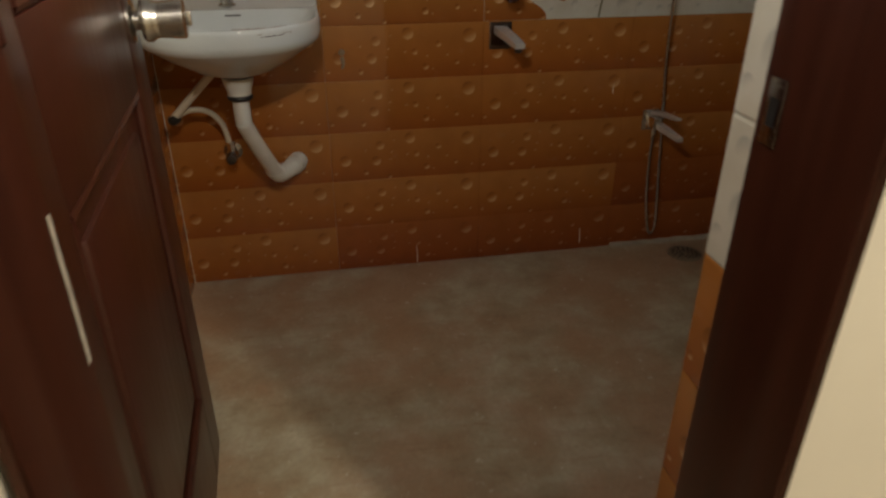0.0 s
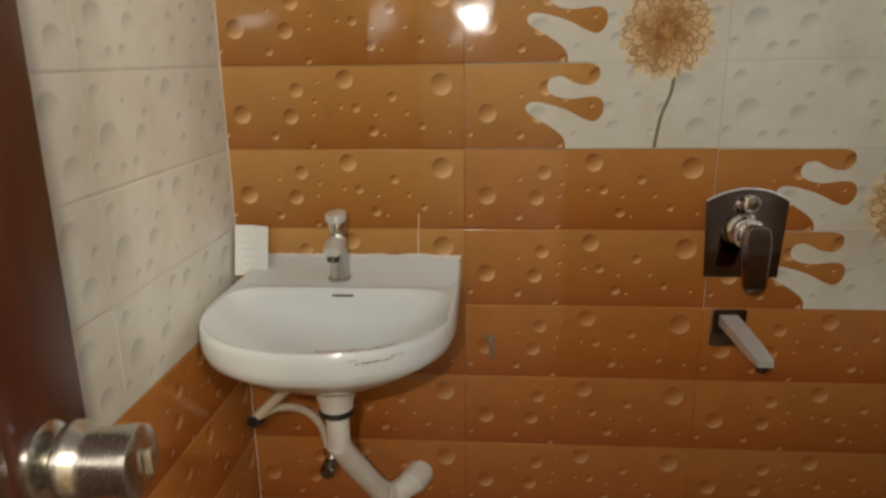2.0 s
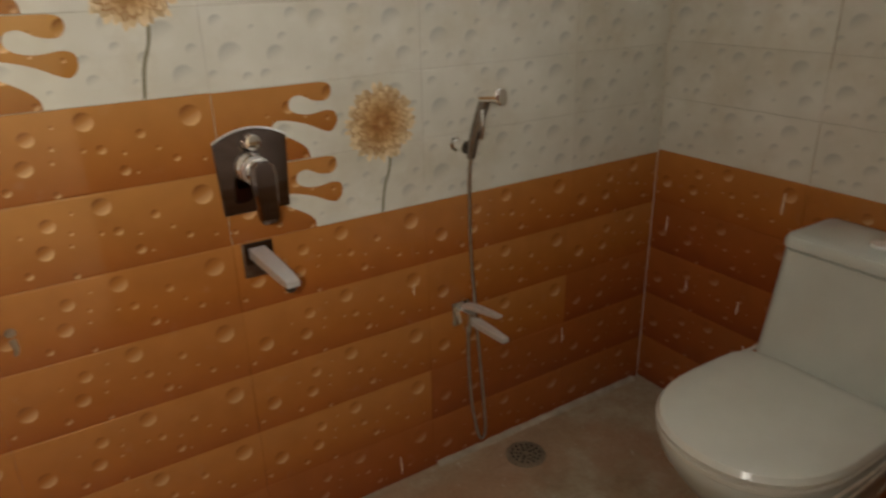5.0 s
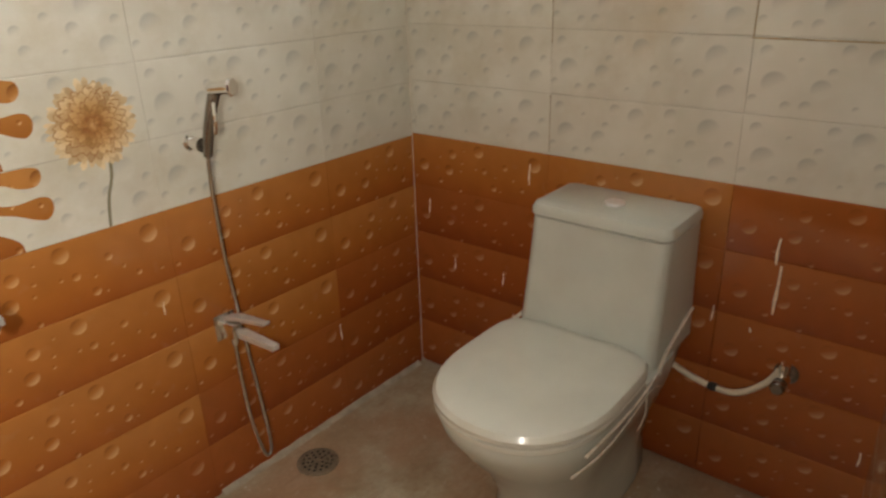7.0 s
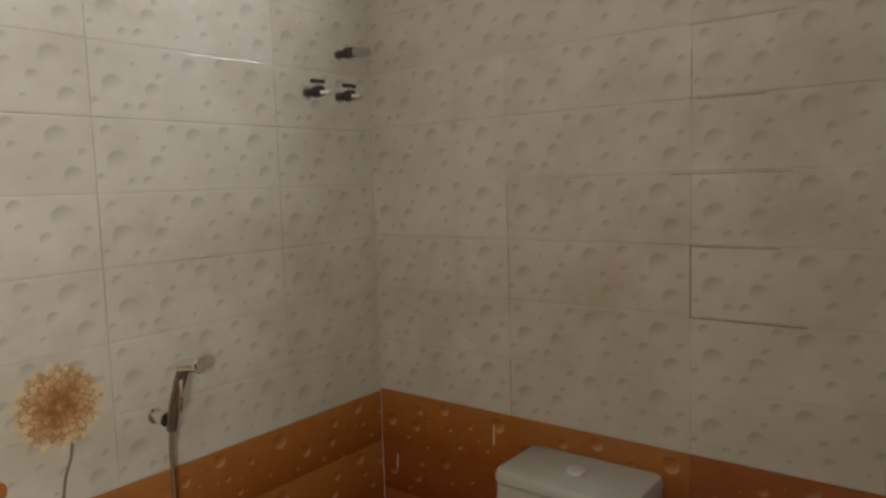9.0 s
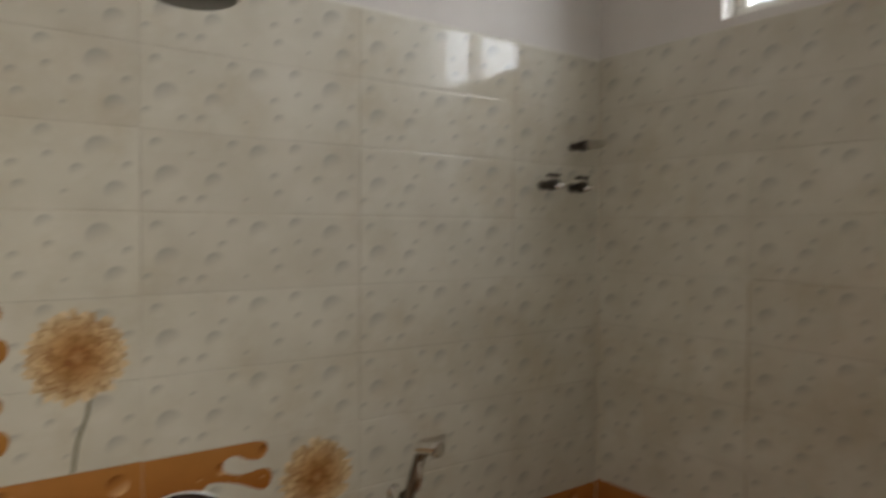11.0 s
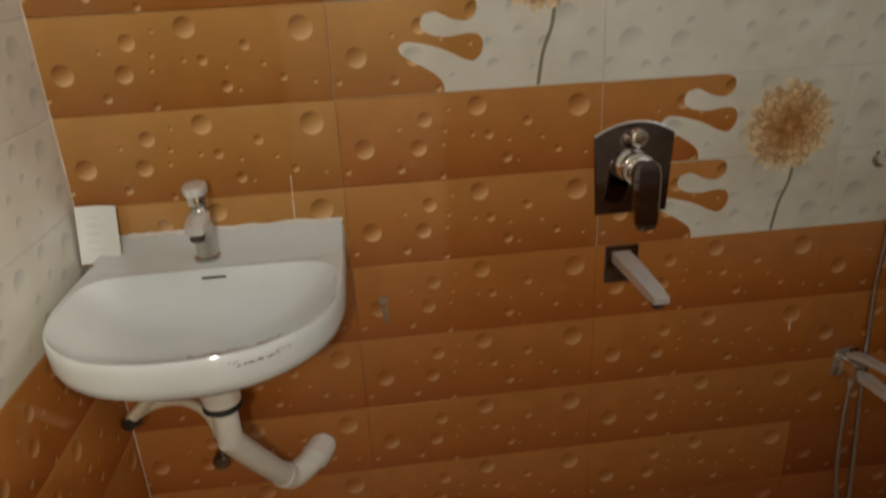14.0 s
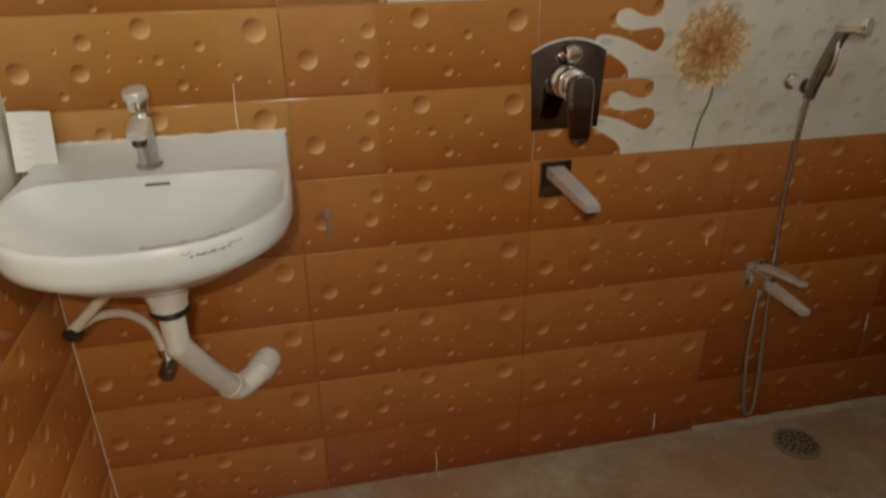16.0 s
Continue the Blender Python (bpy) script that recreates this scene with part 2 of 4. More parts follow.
def box(bm, x0, x1, y0, y1, z0, z1, bevel=0.0, m=None, segments=2):
    r = bmesh.ops.create_cube(bm, size=1.0)
    for v in r["verts"]:
        v.co = Vector(((x0 + x1) / 2 + v.co.x * (x1 - x0), (y0 + y1) / 2 + v.co.y * (y1 - y0), (z0 + z1) / 2 + v.co.z * (z1 - z0)))
        if m:
            v.co = m @ v.co
    if bevel:
        edges = list({e for v in r["verts"] for e in v.link_edges})
        bmesh.ops.bevel(bm, geom=edges, offset=bevel, segments=segments, affect="EDGES", profile=0.5)
    return bm


def boxed(*a, **k):
    return box(bmesh.new(), *a, **k)


def loft(bm, rings, cap=True):
    """Skin a list of rings of points, closed around."""
    rows = [[bm.verts.new(p) for p in ring] for ring in rings]
    n = len(rows[0])
    for a, b in zip(rows, rows[1:]):
        for i in range(n):
            bm.faces.new((a[i], a[(i + 1) % n], b[(i + 1) % n], b[i]))
    if cap:
        bm.faces.new(rows[0][::-1])
        bm.faces.new(rows[-1])
    bmesh.ops.recalc_face_normals(bm, faces=bm.faces)
    return bm


def smooth_path(points, steps=8):
    pts = [Vector(p) for p in points]
    out = []
    for i in range(len(pts) - 1):
        p0, p1, p2, p3 = pts[max(i - 1, 0)], pts[i], pts[i + 1], pts[min(i + 2, len(pts) - 1)]
        for k in range(steps):
            t = k / steps
            out.append(0.5 * (2 * p1 + (p2 - p0) * t + (2 * p0 - 5 * p1 + 4 * p2 - p3) * t * t + (3 * p1 - p0 - 3 * p2 + p3) * t ** 3))
    return out + [pts[-1]]


def tube(points, radius, steps=8, sides=14, bm=None):
    """A tube along a smooth path; radius may be one number or one for each end."""
    bm = bm or bmesh.new()
    path = smooth_path(points, steps) if steps > 1 else [Vector(p) for p in points]
    r0, r1 = radius if isinstance(radius, tuple) else (radius, radius)
    side = None
    rings = []
    for i, p in enumerate(path):
        d = (path[min(i + 1, len(path) - 1)] - path[max(i - 1, 0)]).normalized()
        if side is None:
            side = d.orthogonal().normalized()
        side = (side - d * side.dot(d)).normalized()
        up = d.cross(side)
        r = r0 + (r1 - r0) * i / (len(path) - 1)
        rings.append([p + r * (math.cos(a) * side + math.sin(a) * up) for a in (2 * math.pi * k / sides for k in range(sides))])
    return loft(bm, rings)


def lathe(axis_from, axis_to, profile, sides=28, bm=None):
    """A turned body: profile of (share of the axis, radius)."""
    a, b = Vector(axis_from), Vector(axis_to)
    d = (b - a).normalized()
    s = d.orthogonal().normalized()
    u = d.cross(s)
    rings = [[a + (b - a) * f + r * (math.cos(t) * s + math.sin(t) * u) for t in (2 * math.pi * k / sides for k in range(sides))] for f, r in profile]
    return loft(bm or bmesh.new(), rings)


# ---- structure ----
W, TOP, CEIL = 2.14, 1.95, 2.55
FRONT, OUTER = -1.40, -1.56


def structure(name, bm, mat, label):
    return tagged(finish(name, bm, mat), label, "", kind="structure")


floor = structure("floor", boxed(-0.15, W + 0.15, -1.48, 0.15, -0.12, 0.0), floor_mat, "dusty grey and reddish bathroom floor, cement smeared")
structure("floor_hall", boxed(-1.4, 2.6, -3.6, -1.48, -0.12, 0.0), floor_mat, "dusty floor of the hall outside")
structure("ceiling", boxed(-0.15, W + 0.15, -1.56, 0.15, CEIL, CEIL + 0.1), paint, "plain painted ceiling")
structure("ceiling_hall", boxed(-1.4, 2.6, -3.6, -1.56, CEIL, CEIL + 0.1), hall_paint, "plain painted hall ceiling")
wall_back = structure("wall_back", boxed(-0.15, W + 0.15, 0.010, 0.15, 0.0, CEIL), paint, "painted wall, tiled to head height with a stepped orange pattern")
wall_left = structure("wall_left", boxed(-0.15, -0.010, -1.56, 0.010, 0.0, CEIL), paint, "painted wall tiled in orange below and cream above")
WY0, WY1, WZ0, WZ1 = -0.98, -0.37, 1.985, 2.40
bm = bmesh.new()
for y0, y1, z0, z1 in ((-1.56, 0.010, 0, WZ0), (-1.56, 0.010, WZ1, CEIL), (-1.56, WY0, WZ0, WZ1), (WY1, 0.010, WZ0, WZ1)):
    box(bm, W + 0.010, W + 0.15, y0, y1, z0, z1)
wall_right = structure("wall_right", bm, paint, "painted wall with a high window, tiled in orange below and cream above")
DOOR_H = 2.03
bm = bmesh.new()


def prism(bm, plan, z0, z1):
    lo, hi = [bm.verts.new((x, y, z0)) for x, y in plan], [bm.verts.new((x, y, z1)) for x, y in plan]
    n = len(plan)
    bm.faces.new(lo[::-1]), bm.faces.new(hi)
    for i in range(n):
        bm.faces.new((lo[i], lo[(i + 1) % n], hi[(i + 1) % n], hi[i]))
    bmesh.ops.recalc_face_normals(bm, faces=bm.faces)


prism(bm, [(0.8065, OUTER), (W + 0.01, OUTER), (W + 0.01, -1.275), (0.8065, FRONT)], 0, CEIL)
prism(bm, [(-0.01, OUTER), (0.176, OUTER), (0.176, -1.447), (-0.01, -1.447)], 0, CEIL)
prism(bm, [(0.095, OUTER), (0.8065, OUTER), (0.8065, FRONT), (0.095, FRONT)], DOOR_H + 0.06, CEIL)
wall_front = structure("wall_front", bm, hall_paint, "cream painted wall around the doorway")
bm = bmesh.new()
box(bm, -1.5, -1.4, -3.6, OUTER, 0, CEIL)
box(bm, 2.6, 2.7, -3.6, OUTER, 0, CEIL)
box(bm, -1.5, 2.7, -3.7, -3.6, 0, CEIL)
box(bm, -1.4, -0.15, OUTER, OUTER + 0.1, 0, CEIL)
box(bm, W + 0.15, 2.6, OUTER, OUTER + 0.1, 0, CEIL)
structure("wall_hall", bm, hall_paint, "cream painted hall walls")
bm = bmesh.new()
box(bm, W - 0.002, W + 0.012, -1.27, -0.008, TOP, TOP + 0.008, 0.002)
box(bm, 0.0, W - 0.003, -0.002, 0.012, TOP, TOP + 0.008, 0.002)
structure("trim", bm, sealant, "plaster bead along the top of the tiles")

bm = bmesh.new()
for x0, x1 in ((-0.001, 0.0094), (W - 0.0094, W + 0.001)):
    box(bm, x0, x1, -0.0094, 0.001, 0.0, TOP - 0.001, 0.001)
structure("trim_corner", bm, grout, "pale grout filling in the tiled corners")

bm = bmesh.new()
pick = random.Random(21)
loft(bm, [[(x, -0.0075, 0.0005), (x, -0.020 - 0.006 * pick.random(), 0.0005), (x, -0.014, 0.0045 + 0.002 * pick.random()), (x, -0.0085, 0.009 + 0.005 * pick.random())] for x in (1.36 + 0.030 * i for i in range(26))])
structure("trim_floor", bm, cement, "rough pale cement fillet along the foot of the tiles")

# ---- high window ----
win = tagged(new("window_1"), "high white-framed window with frosted panes letting daylight in", "window", kind="structure")
for y0, y1, z0, z1 in ((WY0, WY1, WZ0, WZ0 + 0.035), (WY0, WY1, WZ1 - 0.035, WZ1), (WY0, WY0 + 0.035, WZ0 + 0.036, WZ1 - 0.036), (WY1 - 0.035, WY1, WZ0 + 0.036, WZ1 - 0.036), (-0.695, -0.665, WZ0 + 0.036, WZ1 - 0.036)):
    part("window_frame", boxed(W + 0.06, W + 0.11, y0, y1, z0, z1, 0.004), pvc, win)
for y0, y1 in ((WY0 + 0.036, -0.696), (-0.664, WY1 - 0.036)):
    pane = part("pane", boxed(W + 0.082, W + 0.087, y0, y1, WZ0 + 0.036, WZ1 - 0.036), glass, win, smooth=False)
    pane.visible_shadow = False

# ---- door ----
door_frame = tagged(new("door_frame"), "dark red varnished timber door frame with a moulded edge", "door frame", kind="structure")


def jamb(x_in, sign):
    """One upright, stepped and rounded towards the hall; sign points from the opening into the wall."""
    prof = [(0.0, -1.445), (0.0, -1.50), (0.008, -1.512), (0.008, -1.53), (0.010, -1.545), (0.011, -1.560), (0.014, -1.568), (0.018, -1.566), (0.023, -1.571), (0.027, -1.562),
            (0.0235, -1.5615), (0.0235, -1.445)]
    b = bmesh.new()
    prism(b, [(x_in + sign * a, y) for a, y in prof], 0, DOOR_H + 0.058)
    return b


jamb_right = part("jamb", jamb(0.782, 1), wood, door_frame)
jamb_left = part("jamb", jamb(0.212, -1), wood, door_frame)
part("head", boxed(0.2125, 0.7815, -1.56, -1.445, DOOR_H, DOOR_H + 0.058, 0.006), wood, door_frame)
strike = part("strike_plate", boxed(0.7795, 0.7815, -1.476, -1.454, 0.896, 0.952, 0.0008), smoked, door_frame, "worn steel strike plate")
part("strike_hole", boxed(0.7790, 0.7793, -1.471, -1.460, 0.912, 0.936), black_hole, strike, smooth=False)
for z in (0.20, 1.05, 1.80):
    part("hinge", lathe((0.202, -1.432, z - 0.06), (0.202, -1.432, z + 0.06), [(0, 0.006), (0.03, 0.009), (0.97, 0.009), (1, 0.006)]), wood, door_frame, "painted-over butt hinge")

# added pale strips in place of the light showing at the hinge gap
for z0, z1 in ((0.74, 0.873), (1.00, 1.35)):
    part("paint_smear", boxed(0.2124, 0.2130, -1.454, -1.448, z0, z1), film, door_frame, "pale strip standing in for light along the rebate")
HX, HY, LEAF, THICK = 0.184, -1.420, 0.676, 0.035
leaf_turn = pose(HX, HY, 0.012, 0, 0, 93.0)
door = tagged(new("door_1"), "dark red varnished panelled door standing open with a steel knob", "door", kind="structure")
door.matrix_world = leaf_turn


def door_core():
    """Stiles and rails with sunk fields; x along the leaf, y through it, -y faces the room."""
    b = bmesh.new()
    stiles = ((0, 0.105), (LEAF - 0.105, LEAF))
    for x0, x1 in stiles:
        box(b, x0, x1, 0, THICK, 0, DOOR_H - 0.02, 0.003)
    for z0, z1 in ((0, 0.20), (0.80, 0.98), (1.86, DOOR_H - 0.02)):
        box(b, 0.1055, LEAF - 0.1055, 0.0005, THICK - 0.0005, z0, z1, 0.002)
    return b


part("leaf_frame", door_core(), wood, door)
for z0, z1 in ((0.201, 0.799), (0.981, 1.859)):
    b = boxed(0.106, LEAF - 0.106, 0.011, THICK - 0.011, z0, z1)
    box(b, 0.15, LEAF - 0.15, 0.003, THICK - 0.003, z0 + 0.045, z1 - 0.045, 0.010)
    part("panel", b, wood, door)
    b = bmesh.new()
    for y in (0.006, THICK - 0.006):
        ring = [(0.112, y, z0 + 0.006), (LEAF - 0.112, y, z0 + 0.006), (LEAF - 0.112, y, z1 - 0.006), (0.112, y, z1 - 0.006), (0.112, y, z0 + 0.006)]
        for p, q in zip(ring, ring[1:]):
            tube([p, q], 0.007, 1, 8, b)
    part("moulding", b, wood, door)
KX, KZ = LEAF - 0.066, 0.895
knob = part("door_knob", lathe((KX, 0.0, KZ), (KX, -0.080, KZ), [(0, 0.032), (0.05, 0.032), (0.08, 0.027), (0.10, 0.014), (0.20, 0.014), (0.22, 0.028), (0.27, 0.032), (0.36, 0.032), (0.44, 0.0275), (0.54, 0.0265), (0.88, 0.029), (0.97, 0.029), (1.0, 0.025)]), steel, door, "cylindrical steel door knob")
part("turn_button", boxed(KX - 0.004, KX + 0.004, -0.088, -0.0803, KZ - 0.011, KZ + 0.011, 0.002), steel, knob)
part("back_knob", lathe((KX, THICK, KZ), (KX, THICK + 0.055, KZ), [(0, 0.033), (0.1, 0.031), (0.14, 0.013), (0.4, 0.013), (0.45, 0.026), (0.9, 0.028), (1, 0.024)]), steel, door)
part("latch_plate", boxed(LEAF + 0.0003, LEAF + 0.0018, 0.006, THICK - 0.006, KZ - 0.03, KZ + 0.03, 0.0005), steel, door)

# ---- wash basin ----
basin = thing("wash_basin", "white ceramic half-round wash basin hung on the tiled wall", "wash basin")


def dee(cx, cy, a, back, front, z, k=1.0, n=56, square=4.0):
    pts = []
    for i in range(n):
        t = 2 * math.pi * i / n
        c, s = math.cos(t), math.sin(t)
        e = square if s > 0 else 2.25
        r = (abs(c) ** e + abs(s) ** e) ** (-1 / e)
        pts.append((cx + k * a * c * r, cy + k * (back if s > 0 else front) * s * r, z))
    return pts


BX, BY = 0.236, -0.190
outer = [(0.18, 0.672), (0.45, 0.692), (0.75, 0.730), (0.92, 0.755), (0.98, 0.765), (1.0, 0.779), (1.0, 0.803), (0.996, 0.810), (0.982, 0.815)]
rings = [dee(BX, BY, 0.209, 0.184, 0.212, z, k, square=9.0) for k, z in outer]
bowl = [(1.0, 0.8145), (0.985, 0.810), (0.94, 0.796), (0.84, 0.775), (0.66, 0.754), (0.40, 0.742), (0.12, 0.738)]
rings += [dee(BX, -0.232, 0.198, 0.124, 0.160, z, k, square=6.0) for k, z in bowl]
part("bowl", loft(bmesh.new(), rings), ceramic, basin)
b = bmesh.new()
sect = [(-0.004, 0.80), (-0.100, 0.8140), (-0.084, 0.8175), (-0.062, 0.8225), (-0.040, 0.8305), (-0.022, 0.8405), (-0.012, 0.8455), (-0.004, 0.846)]
ends = {0.0285: (0.60, 0.014), 0.032: (0.80, 0.006), 0.042: (0.95, 0.0015), 0.430: (0.95, 0.0015), 0.440: (0.80, 0.006), 0.4435: (0.60, 0.014)}
loft(b, [[(x, y * ends.get(x, (1, 0))[0], max(0.80, z - ends.get(x, (1, 0))[1])) for y, z in sect] for x in (0.0285, 0.032, 0.042, 0.10, 0.236, 0.37, 0.430, 0.440, 0.4435)])
part("back_ledge", b, ceramic, basin)
part("overflow_slot", boxed(0.217, 0.255, -0.1165, -0.1100, 0.800, 0.8035, 0.001), ink, basin)
rng = random.Random(4)
b = bmesh.new()
loft(b, [[(x, -0.0005, 0.838), (x, -0.013 - 0.004 * rng.random(), 0.843), (x, -0.008, 0.8475 + 0.004 * rng.random()), (x, -0.0005, 0.849 + 0.006 * rng.random())] for x in (0.03 + 0.0125 * i for i in range(34))])
part("sealant_bead", b, sealant, basin, "ragged bead of white sealant")


def rim_point(angle, f, z):
    t = radians(angle)
    c, s = math.cos(t), math.sin(t)
    r = (abs(c) ** 2.25 + abs(s) ** 2.25) ** (-1 / 2.25)
    return Vector((BX + f * 0.209 * c * r, BY + f * 0.212 * s * r, z))


def rim_mark(angle, length, mat, z, strokes, f=1.001):
    """A line of faded print that follows the front of the rim: short uneven strokes on a thin bar."""
    b = bmesh.new()
    pick = random.Random(int(angle * 7 + 900))
    for i in range(strokes):
        a0 = angle + length * (i / strokes - 0.5)
        a1 = a0 + length / strokes * pick.uniform(0.6, 1.05)
        lo, hi = z + pick.uniform(-0.0006, 0.0012), z + pick.uniform(0.002, 0.0048)
        b.faces.new([b.verts.new(p) for p in (rim_point(a0, f, lo), rim_point(a1, f, lo + 0.0006), rim_point(a1, f, hi), rim_point(a0, f, hi - 0.0012))])
    return part("faded_print", b, mat, basin, "faded printed maker's mark", smooth=False)


rim_mark(-61, 15, ink, 0.797, 13)
rim_mark(-52, 6, rose_ink, 0.801, 4)
rim_mark(-70, 5, rose_ink, 0.802, 4)
# a torn strip of packing tape left along the inner lip
for a0, a1, f, w in ((-84, -66, 0.935, 0.0022), (-74, -58, 0.955, 0.0016), (-60, -50, 0.95, 0.0018)):
    pts = [rim_point(a0 + (a1 - a0) * i / 7, f + 0.012 * math.sin(i * 2.3 + a0), 0.8150 - 0.0015 * (i % 2)) for i in range(8)]
    part("tape_shred", tube(pts, (w, w * 0.4), 3, 6), rose_ink, basin, "grubby shred of packing tape")

tap = thing("pillar_tap", "small chrome pillar tap standing on the wash basin", "tap")
TX, TY = 0.222, -0.072
part("body", lathe((TX, TY, 0.8190), (TX, TY, 0.908), [(0, 0.021), (0.05, 0.021), (0.07, 0.0165), (0.62, 0.0160), (0.66, 0.0175), (0.86, 0.0175), (0.9, 0.015), (1, 0.012)]), steel, tap)
b = bmesh.new()
loft(b, [[(TX + w * c, y, z + h * e) for c, e in ((-0.7, -1), (0.7, -1), (1, -0.6), (1, 0.6), (0.7, 1), (-0.7, 1), (-1, 0.6), (-1, -0.6))] for w, h, y, z in
         ((0.0165, 0.0105, TY - 0.004, 0.892), (0.0165, 0.0100, TY - 0.025, 0.890), (0.0155, 0.0090, TY - 0.046, 0.886), (0.0140, 0.0070, TY - 0.053, 0.884))])
part("spout", b, satin, tap)
part("aerator", lathe((TX, TY - 0.040, 0.877), (TX, TY - 0.042, 0.864), [(0, 0.0115), (0.8, 0.0115), (1, 0.009)], 16), dark_metal, tap)
part("turn_head", lathe((TX, TY, 0.9085), (TX, TY, 0.930), [(0, 0.012), (0.2, 0.0165), (0.85, 0.0175), (1, 0.0165)]), chrome, tap)
part("head_cap", lathe((TX, TY, 0.9302), (TX - 0.001, TY - 0.003, 0.946), [(0, 0.0175), (0.15, 0.0195), (0.7, 0.0195), (0.9, 0.018), (1, 0.012)]), satin, tap)

sheet = thing("leaflet", "folded white paper leaflet propped in the basin corner", "leaflet")
b = bmesh.new()
cols = []
for i in range(9):
    u = i / 8
    x = 0.014 + 0.064 * u
    y = -0.024 - 0.010 * abs(u - 0.5)
    cols.append([(x, y - 0.020, 0.8165), (x + 0.002, y, 0.910 - 0.003 * u), (x + 0.002, y + 0.0015, 0.910 - 0.003 * u), (x, y - 0.0185, 0.8165)])
part("page", loft(b, cols), paper, sheet)
for k in range(5):
    z = 0.838 + 0.013 * k
    f = (z - 0.8165) / 0.094
    yy = -0.0445 + 0.020 * f
    b = bmesh.new()
    vs = [b.verts.new(p) for p in ((0.030, yy - 0.0052, z), (0.052 - 0.004 * (k % 2), yy - 0.0052, z), (0.052 - 0.004 * (k % 2), yy - 0.0045, z + 0.003), (0.030, yy - 0.0045, z + 0.003))]
    b.faces.new(vs)
    part("print_line", b, plain("pale_ink", (0.64, 0.65, 0.66), 0.8, bump=0), sheet, smooth=False)

# ---- waste and supply under the basin ----
waste = thing("waste_pipe", "white plastic basin waste pipe running into the wall", "pipe")
part("collar", lathe((BX, -0.205, 0.672), (BX, -0.205, 0.630), [(0, 0.038), (0.3, 0.036), (0.8, 0.029), (1, 0.029)]), pvc, waste)
part("seal_ring", lathe((BX, -0.205, 0.6295), (BX, -0.205, 0.617), [(0, 0.029), (0.3, 0.031), (0.7, 0.031), (1, 0.027)]), rubber, waste, "black rubber ring")
part("down_pipe", tube([(BX, -0.205, 0.6165), (0.2362, -0.205, 0.59), (0.2366, -0.2045, 0.560), (0.2385, -0.201, 0.548), (0.262, -0.153, 0.470), (0.290, -0.097, 0.386), (0.298, -0.082, 0.370)], 0.0205, 5, 18), pvc, waste)
part("elbow", tube([(0.288, -0.098, 0.388), (0.296, -0.084, 0.372), (0.304, -0.076, 0.3655), (0.318, -0.063, 0.366), (0.350, -0.030, 0.374)], 0.0240, 5, 18), pvc, waste)
part("socket", tube([(0.341, -0.039, 0.372), (0.352, -0.018, 0.375), (0.355, -0.006, 0.376)], 0.0275, 4, 18), pvc, waste)
part("wall_flange", lathe((0.355, 0.001, 0.376), (0.355, -0.008, 0.376), [(0, 0.033), (0.5, 0.032), (1, 0.027)]), sealant, waste, "rough white cement collar")

supply = thing("supply_hose", "cream flexible supply hose with a black nut under the basin", "hose")
part("riser", tube([(0.185, -0.15, 0.685), (0.13, -0.135, 0.63), (0.055, -0.115, 0.552)], 0.010, 6, 12), cream_hose, supply)
part("nut", lathe((0.066, -0.118, 0.556), (0.044, -0.112, 0.540), [(0, 0.011), (0.15, 0.0135), (0.85, 0.0135), (1, 0.010)], 8), rubber, supply, "black nut")
part("hose", tube([(0.052, -0.113, 0.546), (0.09, -0.10, 0.566), (0.135, -0.082, 0.556), (0.165, -0.066, 0.515), (0.176, -0.060, 0.462)], 0.0075, 8, 12), cream_hose, supply)


def angle_valve(base, out, label, group):
    """A chrome stop valve: flange at the wall, body, cross knob and outlet. out points into the room."""
    v = thing("angle_valve", label, "valve", group)
    p, o = Vector(base), Vector(out)
    up = Vector((0, 0, 1))
    part("flange", lathe(p, p + o * 0.012, [(0, 0.034), (0.4, 0.033), (1, 0.017)]), smoked, v)
    part("body", lathe(p + o * 0.0121, p + o * 0.06, [(0, 0.012), (0.4, 0.012), (0.5, 0.016), (1, 0.015)]), chrome, v)
    part("outlet", lathe(p + o * 0.044, p + o * 0.044 + up * 0.042, [(0, 0.010), (0.5, 0.010), (0.55, 0.0125), (1, 0.0125)]), chrome, v)
    part("turn_knob", lathe(p + o * 0.0605, p + o * 0.088, [(0, 0.010), (0.2, 0.015), (0.8, 0.016), (1, 0.012)], 10), smoked, v)
    return v


angle_valve((0.178, 0.0, 0.418), (0, -1, 0), "chrome angle valve on the wall under the basin", "angle valves")

# ---- shower mixer, spout, two-way tap and hand spray ----
mixer = thing("shower_mixer", "chrome concealed shower mixer with an arched wall plate", "mixer tap")


def arched_plate(x0, x1, z0, z1, rise, y0, y1, inset=0.006):
    b = bmesh.new()
    n = 12
    plan = [(x0 + inset, z0), (x1 - inset, z0)]
    plan += [(x1 - (x1 - x0) * i / n, z1 - rise + rise * (1 - (2 * i / n - 1) ** 2)) for i in range(n + 1)]
    loft(b, [[(x, y0, z) for x, z in plan], [(x, y1 + 0.002, z) for x, z in plan],
             [((x0 + x1) / 2 + (x - (x0 + x1) / 2) * 0.97, y1, (z0 + z1) / 2 + (z - (z0 + z1) / 2) * 0.97) for x, z in plan]])
    return b


